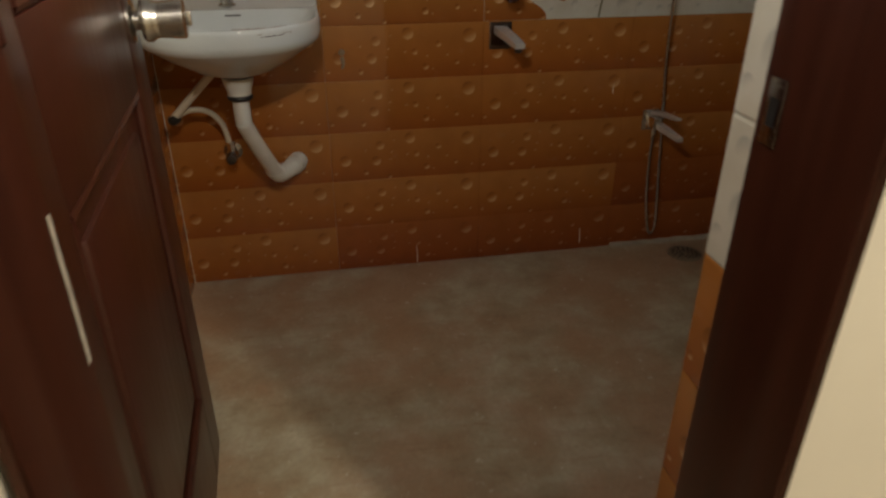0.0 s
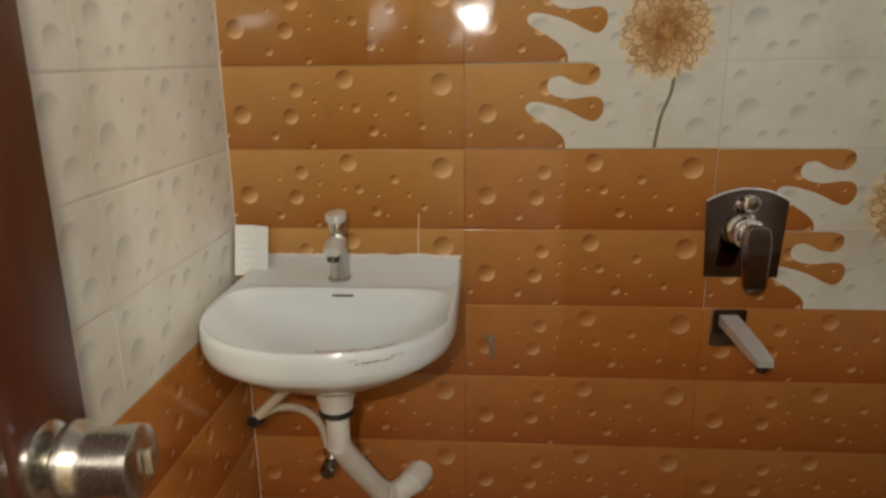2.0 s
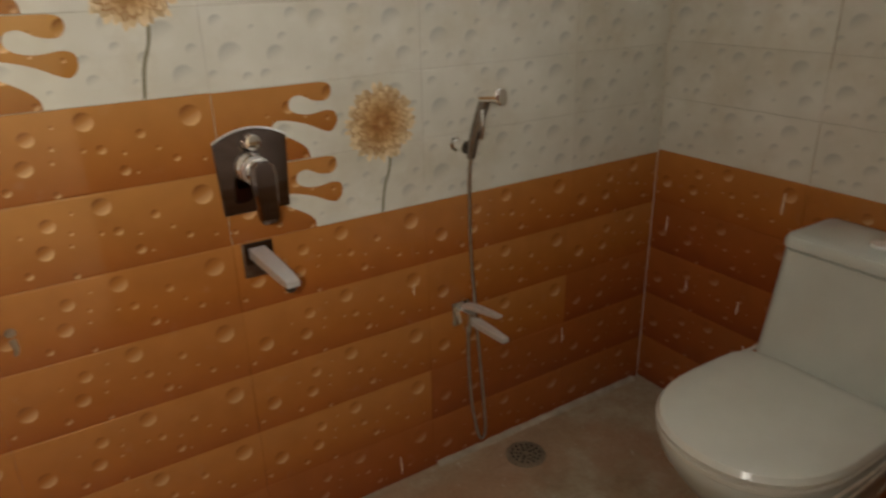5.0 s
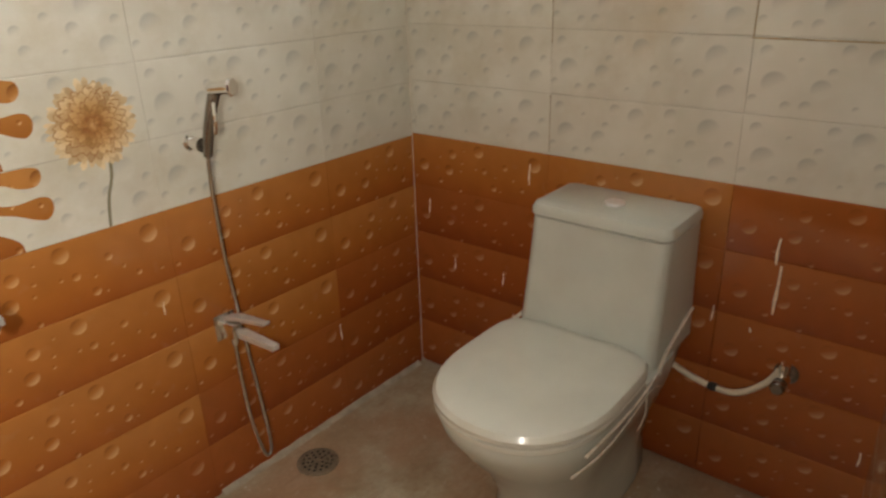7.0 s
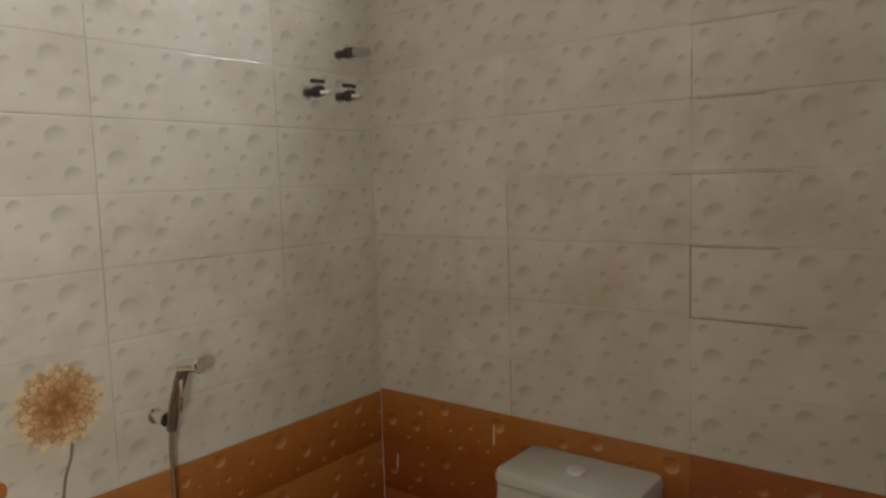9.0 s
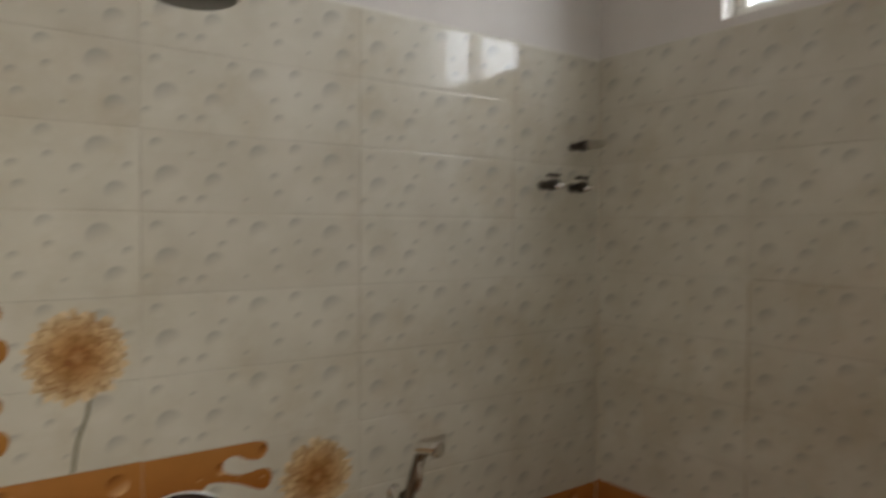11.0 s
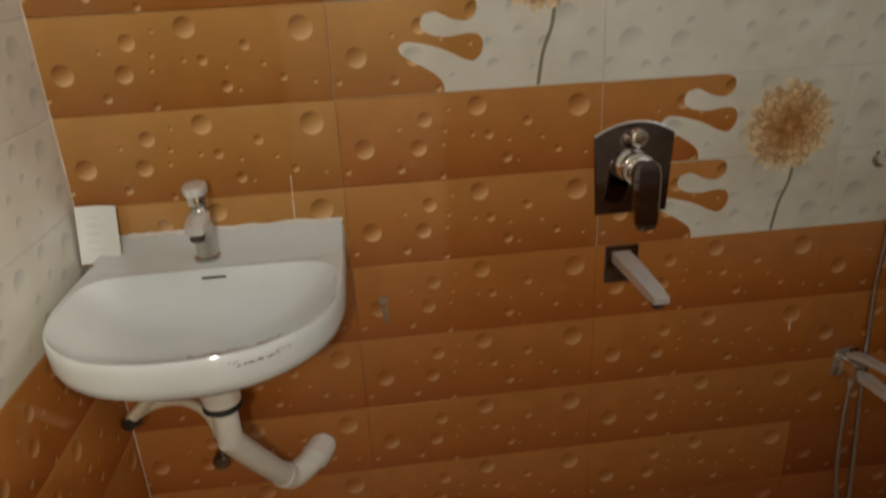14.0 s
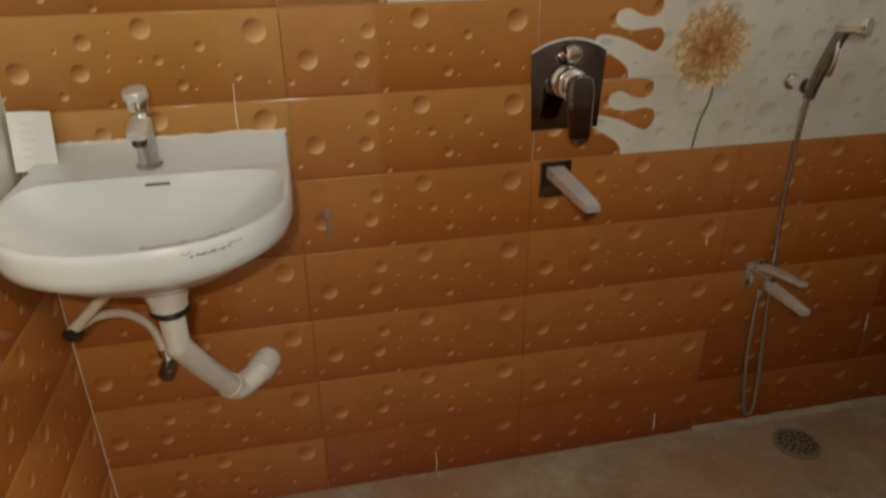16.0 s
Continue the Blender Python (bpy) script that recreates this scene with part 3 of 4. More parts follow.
part("wall_plate", arched_plate(0.888, 1.033, 0.812, 0.979, 0.022, 0.0, -0.012), plate_chrome, mixer, "chrome plate with a dark reflection put into its colour")
arch = [(0.888 + 0.145 * i / 12, -0.0125, 0.979 - 0.022 + 0.022 * (1 - (2 * i / 12 - 1) ** 2)) for i in range(13)]
part("bright_edge", tube(arch, 0.0022, 2, 6), satin, mixer, "bright polished upper edge")
part("collar", lathe((0.953, -0.0125, 0.905), (0.953, -0.030, 0.905), [(0, 0.031), (0.5, 0.031), (0.8, 0.028), (1, 0.024)]), chrome, mixer)
part("cartridge", lathe((0.953, -0.0302, 0.905), (0.953, -0.082, 0.905), [(0, 0.0225), (0.10, 0.0265), (0.36, 0.0265), (0.40, 0.0225), (0.46, 0.0225), (0.50, 0.0265), (0.76, 0.0265), (0.80, 0.023), (1, 0.023)]), chrome, mixer)
# paler ring added for the torch's highlight streak on the chrome
part("cartridge_ring", lathe((0.953, -0.056, 0.905), (0.953, -0.067, 0.905), [(0, 0.0268), (0.2, 0.0275), (0.8, 0.0275), (1, 0.0268)]), satin, mixer)
b = bmesh.new()
loft(b, [[(0.953 + w * c, y0 + (y1 - y0) * e, z) for c, e in ((-0.8, 0), (0.8, 0), (1, 0.25), (1, 0.75), (0.75, 1), (-0.75, 1), (-1, 0.75), (-1, 0.25))] for w, y0, y1, z in
         ((0.012, -0.082, -0.096, 0.929), (0.021, -0.078, -0.100, 0.922), (0.0245, -0.076, -0.103, 0.905), (0.0235, -0.080, -0.105, 0.880), (0.021, -0.088, -0.108, 0.845), (0.0195, -0.092, -0.108, 0.824), (0.015, -0.095, -0.107, 0.815), (0.008, -0.098, -0.105, 0.812))])
part("lever", b, plate_chrome, mixer)
part("diverter_button", lathe((0.956, -0.0125, 0.957), (0.956, -0.048, 0.957), [(0, 0.013), (0.4, 0.013), (0.42, 0.010), (0.6, 0.010), (0.62, 0.015), (0.95, 0.015), (1, 0.012)]), chrome, mixer)

spout = thing("wall_spout", "chrome bath spout with a square wall plate", "spout")
part("wall_plate", boxed(0.916, 0.982, -0.010, 0.0, 0.672, 0.748, 0.003), plate_chrome, spout)
b = bmesh.new()
loft(b, [[(0.946 - y * 0.08 + sx * w, y, z + dz) for sx, dz in ((-1, -h), (1, -h), (1, h), (-1, h))] for w, h, y, z in
         ((0.017, 0.010, -0.0105, 0.727), (0.017, 0.009, -0.06, 0.723), (0.015, 0.008, -0.14, 0.715), (0.013, 0.006, -0.172, 0.711))])
part("beak", b, satin, spout)
part("aerator", lathe((0.958, -0.160, 0.705), (0.958, -0.160, 0.694), [(0, 0.010), (0.8, 0.010), (1, 0.008)], 14), dark_metal, spout)

bib = thing("two_way_tap", "chrome two-way wall tap feeding the hand spray", "tap")
part("wall_plate", boxed(1.418, 1.474, -0.009, 0.0, 0.405, 0.470, 0.003), chrome, bib)
part("body", boxed(1.430, 1.462, -0.060, -0.0095, 0.420, 0.456, 0.006), chrome, bib)
b = bmesh.new()
loft(b, [[(1.446 - y * 0.16 + sx * w, y, z + dz) for sx, dz in ((-1, -h), (1, -h), (1, h), (-1, h))] for w, h, y, z in
         ((0.012, 0.008, -0.058, 0.430), (0.011, 0.007, -0.11, 0.424), (0.009, 0.006, -0.158, 0.418))])
part("beak", b, satin, bib)
b = bmesh.new()
loft(b, [[(1.446 - y * 0.16 + sx * w, y, z + dz) for sx, dz in ((-1, -h), (1, -h), (1, h), (-1, h))] for w, h, y, z in
         ((0.012, 0.005, -0.020, 0.463), (0.012, 0.005, -0.06, 0.470), (0.009, 0.003, -0.138, 0.474))])
part("lever", b, satin, bib)
part("hose_outlet", lathe((1.446, -0.036, 0.4195), (1.446, -0.036, 0.396), [(0, 0.010), (0.6, 0.010), (1, 0.007)], 14), chrome, bib)

spray = thing("hand_spray", "chrome hand spray hung on its wall holder with a long hose", "hand spray")
part("holder", lathe((1.437, 0.0, 0.876), (1.437, -0.052, 0.876), [(0, 0.021), (0.12, 0.021), (0.2, 0.011), (0.6, 0.011), (0.62, 0.015), (1, 0.015)]), chrome, spray)
part("grip", tube([(1.437, -0.066, 0.855), (1.441, -0.074, 0.900), (1.450, -0.084, 0.950), (1.458, -0.092, 0.985)], (0.010, 0.013)), smoked, spray)
part("spray_head", lathe((1.452, -0.080, 0.990), (1.476, -0.132, 0.995), [(0, 0.011), (0.15, 0.014), (0.7, 0.015), (0.9, 0.019), (1, 0.017)]), chrome, spray)
part("trigger", tube([(1.447, -0.098, 0.965), (1.440, -0.108, 0.935), (1.437, -0.104, 0.905)], 0.004, 5, 8), chrome, spray)
part("hose", tube([(1.437, -0.065, 0.856), (1.437, -0.060, 0.78), (1.450, -0.045, 0.62), (1.472, -0.030, 0.47), (1.482, -0.028, 0.36), (1.494, -0.032, 0.20), (1.500, -0.036, 0.085), (1.490, -0.038, 0.052), (1.474, -0.038, 0.075),
                   (1.455, -0.037, 0.18), (1.447, -0.036, 0.30), (1.446, -0.036, 0.398)], 0.0047, 8, 10), steel, spray, "steel-wound hose")

# ---- shower head and geyser taps ----
head = thing("overhead_shower", "round grey overhead shower on a wall arm", "shower")
SX, SY, SZ = 0.905, -0.30, 1.815
part("arm", tube([(SX, 0.0, 1.90), (SX, -0.10, 1.905), (SX, -0.24, 1.895), (SX, -0.29, 1.865), (SX, SY, 1.842)], 0.010, 7, 12), chrome, head)
part("arm_flange", lathe((SX, 0.0, 1.90), (SX, -0.010, 1.90), [(0, 0.028), (0.5, 0.027), (1, 0.014)]), chrome, head)
part("disc", lathe((SX, SY, 1.845), (SX, SY, 1.806), [(0, 0.014), (0.35, 0.018), (0.55, 0.055), (0.68, 0.066), (0.92, 0.067), (1, 0.063)], 36), steel, head)
part("spray_face", lathe((SX, SY, 1.8057), (SX, SY, 1.803), [(0, 0.060), (0.5, 0.060), (1, 0.057)], 36), dark_metal, head)


def bib_cock(x, z, big):
    v = thing("geyser_tap", "chrome stop tap high on the cream tiles" if not big else "chrome pipe outlet high on the cream tiles", "tap", "taps for the water heater")
    part("flange", lathe((x, 0, z), (x, -0.010, z), [(0, 0.024), (0.5, 0.023), (1, 0.012)], 18), chrome, v)
    part("body", lathe((x, -0.0102, z), (x, -0.060, z), [(0, 0.011), (0.5, 0.011), (0.55, 0.015), (1, 0.014)], 16), dark_metal, v)
    if big:
        part("outlet", tube([(x, -0.05, z), (x + 0.03, -0.055, z + 0.004), (x + 0.065, -0.055, z + 0.010)], (0.013, 0.012), 5, 12), steel, v)
    else:
        part("handle", boxed(x - 0.022, x + 0.020, -0.056, -0.042, z + 0.020, z + 0.030, 0.003), dark_metal, v)
        part("stem", lathe((x, -0.049, z + 0.010), (x, -0.049, z + 0.0199), [(0, 0.006), (1, 0.006)], 10), chrome, v)
        part("outlet", tube([(x, -0.055, z - 0.004), (x + 0.012, -0.065, z - 0.004), (x + 0.024, -0.066, z - 0.001)], 0.008, 5, 10), chrome, v)
    return v


bib_cock(2.020, 1.700, True)
bib_cock(1.905, 1.590, False)
bib_cock(2.015, 1.588, False)

# ---- toilet ----
toilet = thing("toilet", "ivory one-piece ceramic toilet with its lid closed", "toilet")
CY = -0.688


def bowl_ring(z, x0, x1, half, n=40):
    """A rounded outline: round at the front (x0), squarer at the wall side (x1)."""
    pts = []
    cx, ax, bx = x0 + half * 1.15, half * 1.15, x1 - (x0 + half * 1.15)
    for i in range(n):
        t = 2 * math.pi * i / n
        c, s = math.cos(t), math.sin(t)
        e = 2.2 if c < 0 else 7.0
        r = (abs(c) ** e + abs(s) ** e) ** (-1 / e)
        pts.append((cx + (ax if c < 0 else bx) * c * r, CY + half * s * r, z))
    return pts


part("bowl", loft(bmesh.new(), [bowl_ring(*r) for r in ((0.0, 1.66, 2.10, 0.115), (0.02, 1.655, 2.10, 0.118), (0.10, 1.665, 2.10, 0.110), (0.20, 1.62, 2.11, 0.125), (0.28, 1.555, 2.12, 0.158), (0.345, 1.510, 2.125, 0.176), (0.375, 1.500, 2.128, 0.180), (0.388, 1.503, 2.128, 0.178))]), toilet_glaze, toilet)
part("seat_ring", loft(bmesh.new(), [bowl_ring(*r) for r in ((0.389, 1.496, 1.905, 0.181), (0.393, 1.492, 1.907, 0.184), (0.402, 1.492, 1.907, 0.184), (0.405, 1.496, 1.905, 0.181))]), seat_plastic, toilet)
part("seat_lid", loft(bmesh.new(), [bowl_ring(*r) for r in ((0.4075, 1.496, 1.903, 0.181), (0.411, 1.490, 1.905, 0.185), (0.420, 1.489, 1.905, 0.186), (0.430, 1.497, 1.902, 0.180), (0.435, 1.520, 1.895, 0.166), (0.437, 1.58, 1.87, 0.120))]), seat_plastic, toilet, "cream plastic lid, closed")
for dy in (-0.075, 0.075):
    part("lid_hinge", lathe((1.905, CY + dy - 0.022, 0.417), (1.905, CY + dy + 0.022, 0.417), [(0, 0.010), (0.1, 0.012), (0.9, 0.012), (1, 0.010)], 14), seat_plastic, toilet)


def cistern_ring(z, x0, half, round_=0.024, n=6):
    pts = []
    x1 = 2.1275
    for cx, cy, a0 in ((x1 - 0.006, CY + half - 0.006, 0), (x0 + round_, CY + half - round_, 90), (x0 + round_, CY - half + round_, 180), (x1 - 0.006, CY - half + 0.006, 270)):
        r = round_ if cx < 2.0 else 0.006
        for i in range(n + 1):
            t = radians(a0 + 90 * i / n)
            pts.append((cx + r * math.cos(t), cy + r * math.sin(t), z))
    return pts


part("cistern", loft(bmesh.new(), [cistern_ring(*r) for r in ((0.3885, 1.905, 0.170), (0.43, 1.912, 0.169), (0.50, 1.924, 0.167), (0.60, 1.940, 0.165), (0.665, 1.949, 0.164), (0.668, 1.953, 0.160))]), toilet_glaze, toilet)
lid = part("cistern_lid", loft(bmesh.new(), [cistern_ring(*r) for r in ((0.6705, 1.953, 0.160), (0.673, 1.945, 0.167), (0.688, 1.945, 0.167), (0.697, 1.950, 0.163), (0.700, 1.962, 0.152))]), toilet_glaze, toilet)
part("flush_button", lathe((2.035, CY, 0.7002), (2.035, CY, 0.706), [(0, 0.024), (0.5, 0.024), (1, 0.021)]), satin, lid, "round chrome flush button")
for s in (-1, 1):
    b = tube([(1.895, CY + s * 0.190, 0.402), (1.95, CY + s * 0.178, 0.414), (2.06, CY + s * 0.172, 0.440), (2.12, CY + s * 0.170, 0.455)], 0.0045, 6, 8)
    part("packing_strip", b, film, toilet, "leftover strip of packing film")

for pts, w in (([(1.60, CY - 0.178, 0.375), (1.70, CY - 0.189, 0.386), (1.80, CY - 0.191, 0.392), (1.90, CY - 0.187, 0.408), (2.00, CY - 0.178, 0.44)], 0.0035),
               ([(1.56, CY - 0.172, 0.352), (1.66, CY - 0.184, 0.350), (1.78, CY - 0.186, 0.362), (1.88, CY - 0.184, 0.372), (1.93, CY - 0.183, 0.350)], 0.0028),
               ([(1.84, CY - 0.186, 0.40), (1.85, CY - 0.186, 0.33), (1.862, CY - 0.168, 0.27)], 0.0024)):
    part("packing_film", tube(pts, (w, w * 0.6), 5, 6), film, toilet, "wrinkled leftover packing film")

angle_valve((W, -1.072, 0.355), (-1, 0, 0), "chrome angle valve on the wall beside the toilet", "angle valves")
feed = thing("toilet_feed_hose", "white flexible hose feeding the toilet cistern", "hose")
part("hose", tube([(W - 0.044, -1.072, 0.395), (2.085, -1.045, 0.345), (2.08, -0.99, 0.300), (2.085, -0.93, 0.292), (2.085, -0.862, 0.308), (2.08, -0.79, 0.345)], 0.0072, 8, 12), cream_hose, feed)
part("nut", lathe((2.0845, -0.945, 0.292), (2.085, -0.925, 0.292), [(0, 0.008), (0.2, 0.010), (0.8, 0.010), (1, 0.008)], 8), rubber, feed)

# ---- floor drain, wall plugs and drips ----
drain = thing("floor_drain", "round steel floor drain grating set in the floor", "floor drain")
DX, DY = 1.583, -0.112
part("rim", lathe((DX, DY, 0.0005), (DX, DY, 0.005), [(0, 0.055), (0.6, 0.055), (1, 0.050)], 32), plain("dirty_steel", (0.24, 0.20, 0.14), 0.45, 0.4, vary=0.3, scale=60), drain)
for r in (0.014, 0.026, 0.038):
    for k in range(int(r * 420)):
        t = 2 * math.pi * k / int(r * 420)
        part("slot", lathe((DX + r * math.cos(t), DY + r * math.sin(t), 0.0051), (DX + r * math.cos(t), DY + r * math.sin(t), 0.0056), [(0, 0.0038), (1, 0.0038)], 8), black_hole, drain, smooth=False)


def wall_plug(x, z, mat, label):
    v = thing("wall_plug", label, "wall plug", "plugged pipe outlets")
    part("cap", lathe((x, 0.0, z + 0.012), (x, -0.014, z + 0.012), [(0, 0.010), (0.6, 0.009), (1, 0.006)], 14), mat, v)
    part("tape_tail", tube([(x, -0.008, z), (x + 0.003, -0.010, z - 0.02), (x - 0.001, -0.007, z - 0.032)], (0.006, 0.003), 4, 8), mat, v)


wall_plug(0.605, 1.515, plain("weathered_plug", (0.33, 0.31, 0.24), 0.6), "grey-green pipe plug with a tape tail")
wall_plug(0.500, 0.668, plain("clear_plug", (0.30, 0.22, 0.15), 0.3), "greyish pipe plug taped into the orange tiles")


def drip_mark(p, along, length, width):
    """A hardened run of cement slurry down the tiles: a thin tapering bead."""
    d = thing("cement_drip", "thin pale run of dried cement on the tiles", "drip", "dried cement runs")
    a = Vector(p)
    side = Vector(along)
    out = side.cross(Vector((0, 0, 1)))
    if (out.x > 0) or (out.y > 0):
        out = -out
    rings = []
    for i in range(8):
        f = i / 7
        r = width * (0.5 + 1.1 * math.sin(math.pi * min(1, 0.12 + 0.5 * f + 0.3 * f * f)) * (0.75 + 0.25 * math.cos(9 * f)))
        mid = a + side * 0.0012 * math.sin(4 * f + length * 90) - Vector((0, 0, length * f))
        rings.append([mid + side * r * math.cos(t * math.pi / 3) + out * 0.6 * r * math.sin(t * math.pi / 3) for t in range(6)])
    b = loft(bmesh.new(), rings)
    bmesh.ops.recalc_face_normals(b, faces=b.faces)
    part("bead", b, drip, d)


for y, z, l, w in ((-1.015, 0.66, 0.060, 0.0022), (-1.025, 0.60, 0.115, 0.0026), (-0.405, 0.725, 0.055, 0.0018), (-0.065, 0.57, 0.045, 0.0018), (-0.155, 0.40, 0.035, 0.0016),
                   (-0.325, 0.40, 0.040, 0.0016), (-0.36, 0.28, 0.03, 0.0018), (-0.90, 0.47, 0.04, 0.0014), (-0.985, 0.44, 0.012, 0.002), (-1.24, 0.22, 0.035, 0.0015)):
    drip_mark((W - 0.0085, y, z), (0, 1, 0), l, w)
for x, z, l, w in ((0.363, 0.93, 0.09, 0.0008), (1.795, 0.285, 0.05, 0.0016), (1.25, 0.075, 0.055, 0.0012), (0.70, 0.062, 0.06, 0.0008), (1.31, 0.555, 0.03, 0.0012)):
    drip_mark((x, -0.0085, z), (1, 0, 0), l, w)

# ---- tiles ----
TW, TH, FACE, JOINT = 0.45, 0.15, 0.008, 0.0002


def half_tile(b, u0, u1, v0, v1, c=0.0035):
    """One pillow of a tile: bevelled on all four sides, x along, z up, -y into the room."""
    o = [(u0, v0), (u1, v0), (u1, v1), (u0, v1)]
    i = [(u0 + 0.0005, v0 + c), (u1 - 0.0005, v0 + c), (u1 - 0.0005, v1 - c), (u0 + 0.0005, v1 - c)]
    back = [b.verts.new((u, 0.004, v)) for u, v in o]
    mid = [b.verts.new((u, -FACE + 0.0009, v)) for u, v in o]
    top = [b.verts.new((u, -FACE, v)) for u, v in i]
    b.faces.new(top)
    for k in range(4):
        n = (k + 1) % 4
        b.faces.new((back[k], back[n], mid[n], mid[k]))
        b.faces.new((mid[k], mid[n], top[n], top[k]))


tile_cache = {}


def tile_mesh(width, start, halves, low, mat, bevel=0.0035):
    key = (round(width, 4), round(start, 4), halves, low, mat.name, bevel)
    if key not in tile_cache:
        b = bmesh.new()
        for h in halves:
            half_tile(b, start + JOINT, start + width - JOINT, h * TH + (JOINT if h == 0 else 0.0003), (h + 1) * TH - (JOINT if h == 1 else 0.0003), bevel)
        bmesh.ops.recalc_face_normals(b, faces=b.faces)
        me = bpy.data.meshes.new("tile")
        b.to_mesh(me)
        b.free()
        me.materials.append(mat)
        tile_cache[key] = me
    return tile_cache[key]


SPLASH = [(.225, .149), (.243, .143), (.246, .126), (.233, .112), (.205, .115), (.180, .127), (.160, .122), (.156, .105), (.170, .093), (.198, .088), (.236, .092), (.253, .084),
          (.254, .064), (.241, .049), (.222, .053), (.192, .068), (.158, .079), (.130, .083), (.118, .074), (.126, .061), (.152, .046), (.176, .030), (.188, .016), (.190, .001)]


def splash_print(parent, mat):
    for h in (0, 1):
        edge = smooth_path([(u - 0.009, 0, v) for u, v in SPLASH], 4)
        b = bmesh.new()
        loop = [b.verts.new((p.x, -FACE - 0.0006, min(max(p.z, 0.001), 0.149) + h * TH)) for p in edge]
        loop += [b.verts.new((0.0006, -FACE - 0.0006, z + h * TH)) for z in (0.001, 0.149)]
        f = b.faces.new(loop)
        f.normal_update()
        bmesh.ops.triangulate(b, faces=[f])
        bmesh.ops.recalc_face_normals(b, faces=b.faces)
        for f in b.faces:
            if f.normal.y > 0:
                f.normal_flip()
        part("splash_print", b, mat, parent, "printed orange splash", smooth=False)


def flower_print(parent, seed):
    r = random.Random(seed)
    b = bmesh.new()
    cx, cz = 0.346, 0.200
    b.faces.new([b.verts.new((cx + 0.066 * math.cos(2 * math.pi * k / 40), -FACE - 0.0007, cz + 0.066 * math.sin(2 * math.pi * k / 40))) for k in range(40)])
    for ring, (radius, count, size) in enumerate(((0.070, 32, 0.021), (0.062, 30, 0.024), (0.053, 27, 0.024), (0.044, 24, 0.022), (0.035, 20, 0.020), (0.027, 17, 0.017), (0.019, 14, 0.013), (0.011, 13, 0.009), (0.004, 7, 0.007))):
        for k in range(count):
            t = 2 * math.pi * (k + 0.5 * (ring % 2)) / count + r.uniform(-0.09, 0.09)
            rr = radius + r.uniform(-0.004, 0.004)
            c, s = math.cos(t), math.sin(t)
            w = size * r.uniform(0.26, 0.36)
            lift = -FACE - 0.0008 - 0.00010 * ring - 0.00004 * (k % 3) - 0.00001 * r.random()
            pts = [(-size * 0.55, 0), (-size * 0.2, w * 0.8), (size * 0.25, w), (size * 0.55, w * 0.45), (size * 0.66, 0), (size * 0.55, -w * 0.45), (size * 0.25, -w), (-size * 0.2, -w * 0.8)]
            b.faces.new([b.verts.new((cx + (rr + p) * c - q * s, lift, cz + (rr + p) * s + q * c)) for p, q in pts])
            if 1 < ring < 8:
                gap = b.faces.new([b.verts.new((cx + (rr + p * 1.08 + 0.0007) * c - (q * 1.14 + 0.0002) * s, lift + 0.00005, cz + (rr + p * 1.08 + 0.0007) * s + (q * 1.14 + 0.0002) * c)) for p, q in pts])
                gap.material_index = 1
    for f in b.faces:
        f.normal_update()
        if f.normal.y > 0:
            f.normal_flip()
    bloom = part("flower_print", b, petal_mat, parent, "printed tan chrysanthemum", smooth=False)
    bloom.data.materials.append(petal_gap)
    b = bmesh.new()
    path = smooth_path([(0.364, 0, 0.125), (0.360, 0, 0.095), (0.346, 0, 0.055), (0.338, 0, 0.002)], 6)
    rows = [(b.verts.new((p.x - 0.0032, -FACE - 0.0007, p.z)), b.verts.new((p.x + 0.0032, -FACE - 0.0007, p.z))) for p in path]
    for p, q in zip(rows, rows[1:]):
        b.faces.new((p[0], q[0], q[1], p[1]))
    part("stem_print", b, stem_print, parent, smooth=False)


COURSES = [(-0.15, (1,)), (0.15, (0,)), (0.15, (1,)), (0.45, (0,)), (0.45, (1,)), (0.75, (0, 1)), (1.05, (0, 1)), (1.35, (0, 1)), (1.65, (0, 1))]


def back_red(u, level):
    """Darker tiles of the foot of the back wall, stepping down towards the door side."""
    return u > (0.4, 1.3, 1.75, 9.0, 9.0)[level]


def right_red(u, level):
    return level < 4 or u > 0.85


def tile_wall(parent, m, length, first, stepped=False, red=None):
    """Tiles on one wall. m takes along, out and up to the world; first: where the first joint lies."""
    backing = bmesh.new()
    box(backing, 0, length, 0.002, 0.0098, 0.0, TOP)
    g = finish("grout_bed", backing, grout, parent)
    g.matrix_world = m
    for z, halves in COURSES:
        u, col = first, 0
        while u < length - 0.004:
            s, e = max(u, 0.0), min(u + TW, length)
            orange = z < 0.74
            level = round(z / TH) + halves[0]
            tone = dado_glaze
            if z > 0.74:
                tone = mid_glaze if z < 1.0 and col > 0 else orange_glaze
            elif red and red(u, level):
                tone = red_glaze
            deco = False
            if stepped and z in (0.75, 1.05, 1.35):
                last = {0.75: 2, 1.05: 1, 1.35: 0}[z]
                orange, deco = col < last, col == last
            if e - s > 0.01:
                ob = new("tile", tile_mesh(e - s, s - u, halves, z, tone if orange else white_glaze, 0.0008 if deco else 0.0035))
                ob.parent = parent
                ob.matrix_world = m @ Matrix.Translation((u, 0, z))
                if deco:
                    splash_print(ob, tone)
                    flower_print(ob, col + 3)
            u += TW
            col += 1


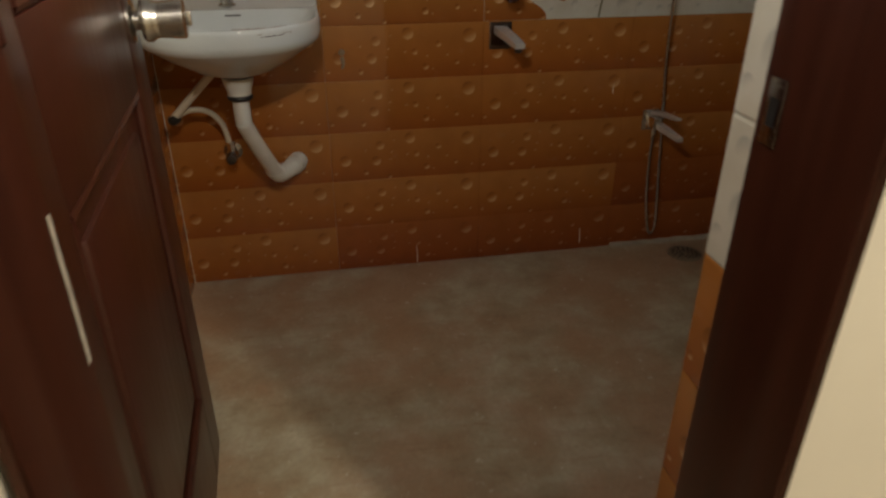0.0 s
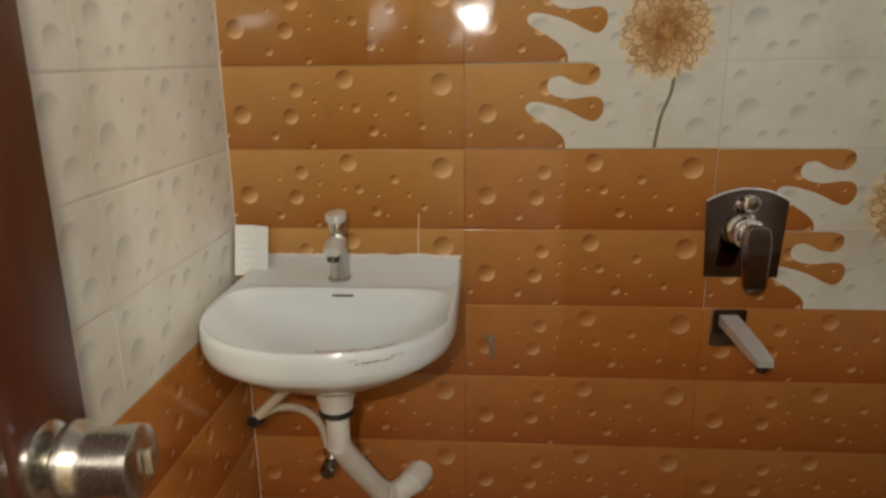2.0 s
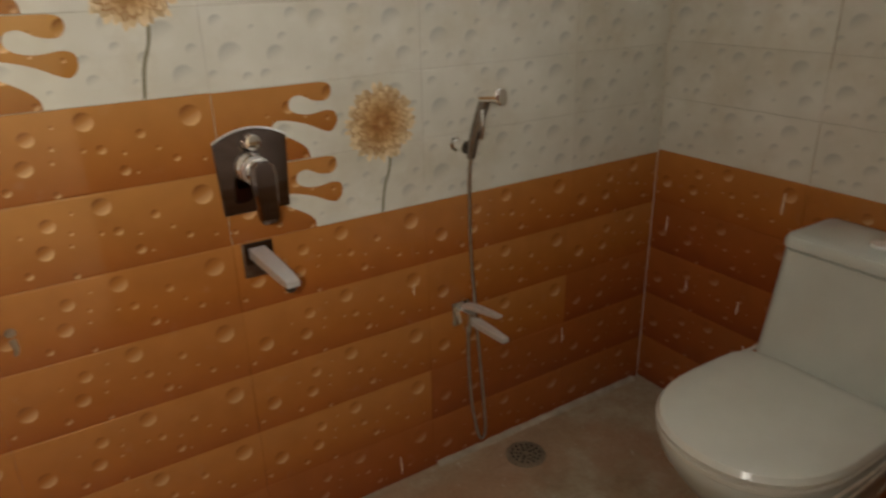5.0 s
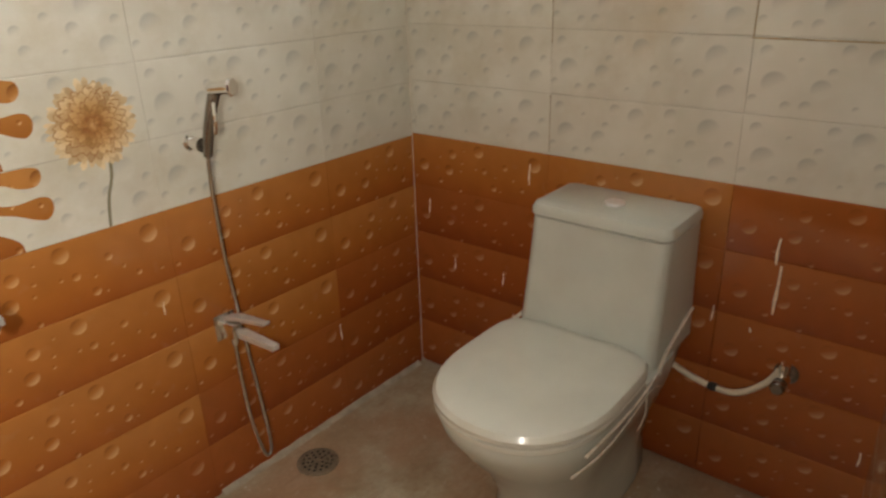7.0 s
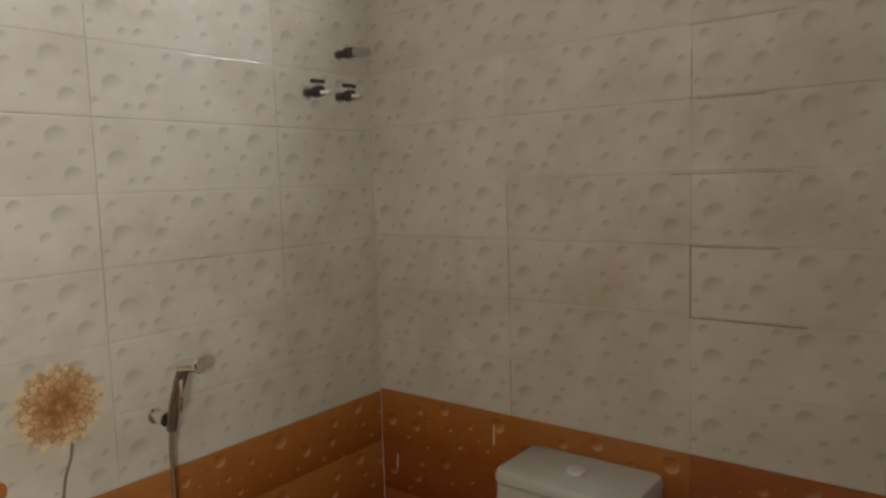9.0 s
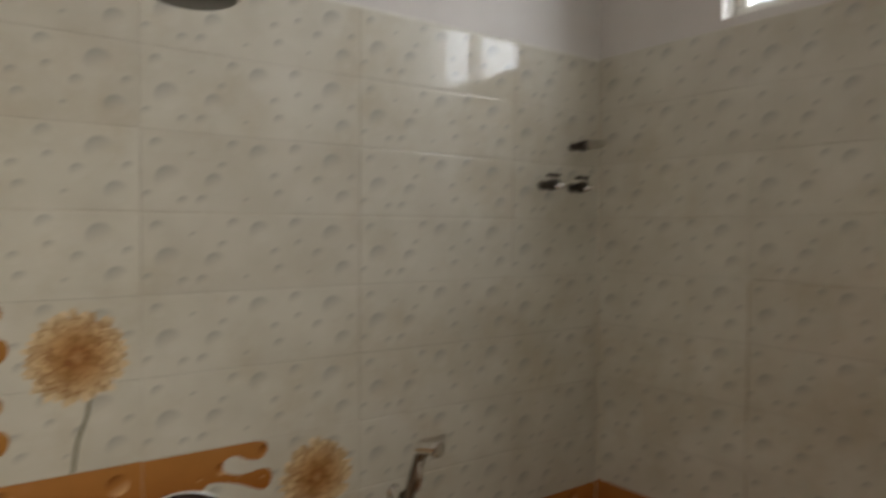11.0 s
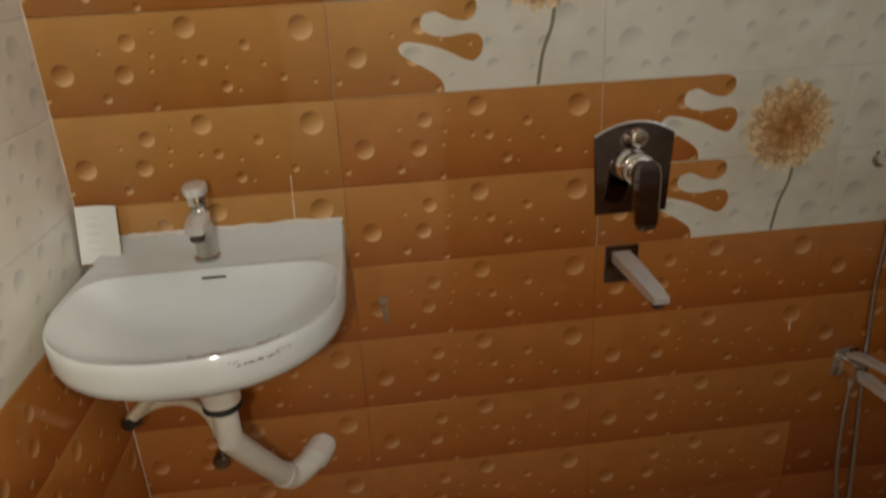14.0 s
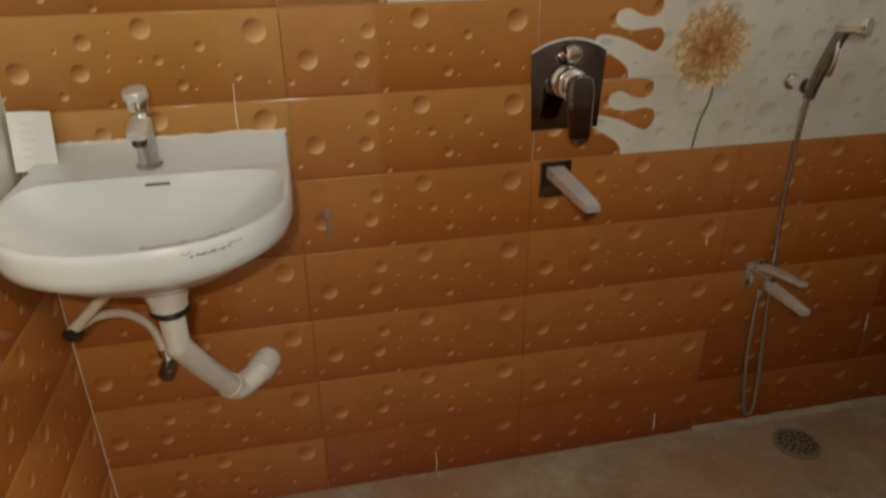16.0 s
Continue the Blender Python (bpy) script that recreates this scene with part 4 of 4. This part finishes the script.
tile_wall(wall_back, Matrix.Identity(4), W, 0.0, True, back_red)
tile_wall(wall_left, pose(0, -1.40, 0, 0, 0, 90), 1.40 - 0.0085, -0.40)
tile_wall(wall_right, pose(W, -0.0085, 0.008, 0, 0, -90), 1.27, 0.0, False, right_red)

# cream tile facing of the front wall and the tiled return beside the door frame
front_turn = pose(W - 0.003, -1.268, 0, 0, 0, math.degrees(math.atan2(-0.125, -1.33)))
length = 1.325
g = finish("grout_bed", boxed(0, length, 0.002, 0.005, 0, TOP), grout, wall_front)
g.matrix_world = front_turn
for z, halves in COURSES:
    for col in range(3):
        s, e = col * TW, min((col + 1) * TW, length)
        # the dado courses here carry the painted beige glare
        ob = new("tile", tile_mesh(e - s, 0.0, halves, z, glare_glaze if z < 0.74 else white_glaze))
        ob.parent = wall_front
        ob.matrix_world = front_turn @ Matrix.Translation((s, 0, z))
reveal = pose(0.806, -1.386, 0, 0, 0, -90)
for z, halves in COURSES:
    ob = new("tile", tile_mesh(0.057, 0.0, halves, z, dado_glaze if z < 0.74 else white_glaze))
    ob.parent = wall_front
    ob.matrix_world = reveal @ Matrix.Translation((0, 0, z))

# brown dirt in the joints round two tiles by the toilet
stain = tagged(new("joint_stain"), "brown dirt in the joints of the cream tiles", "stain", kind="structure")
for y0, y1, z0, z1 in ((-0.910, -0.905, 1.05, 1.202), (-1.08, -0.905, 1.1975, 1.2015), (-1.13, -0.905, 1.0475, 1.0520), (-1.10, -0.86, 1.3475, 1.3510), (-1.05, -0.92, 1.4975, 1.5010),
                       (-1.10, -0.90, 1.647, 1.6505), (-0.68, -0.58, 1.3475, 1.3500), (-0.462, -0.4585, 0.76, 0.90), (-0.462, -0.4585, 1.02, 1.34), (-0.910, -0.9065, 1.49, 1.60), (-0.026, -0.0235, 0.77, 0.815)):
    part("dirt_line", boxed(W - 0.0089, W - 0.0081, y0 + (0.0012 if y1 - y0 < 0.02 else 0), y1 - (0.0012 if y1 - y0 < 0.02 else 0), z0 + 0.006, z1 + 0.006 - (0.0016 if z1 - z0 < 0.02 else 0)), dirty_grout, stain, smooth=False)
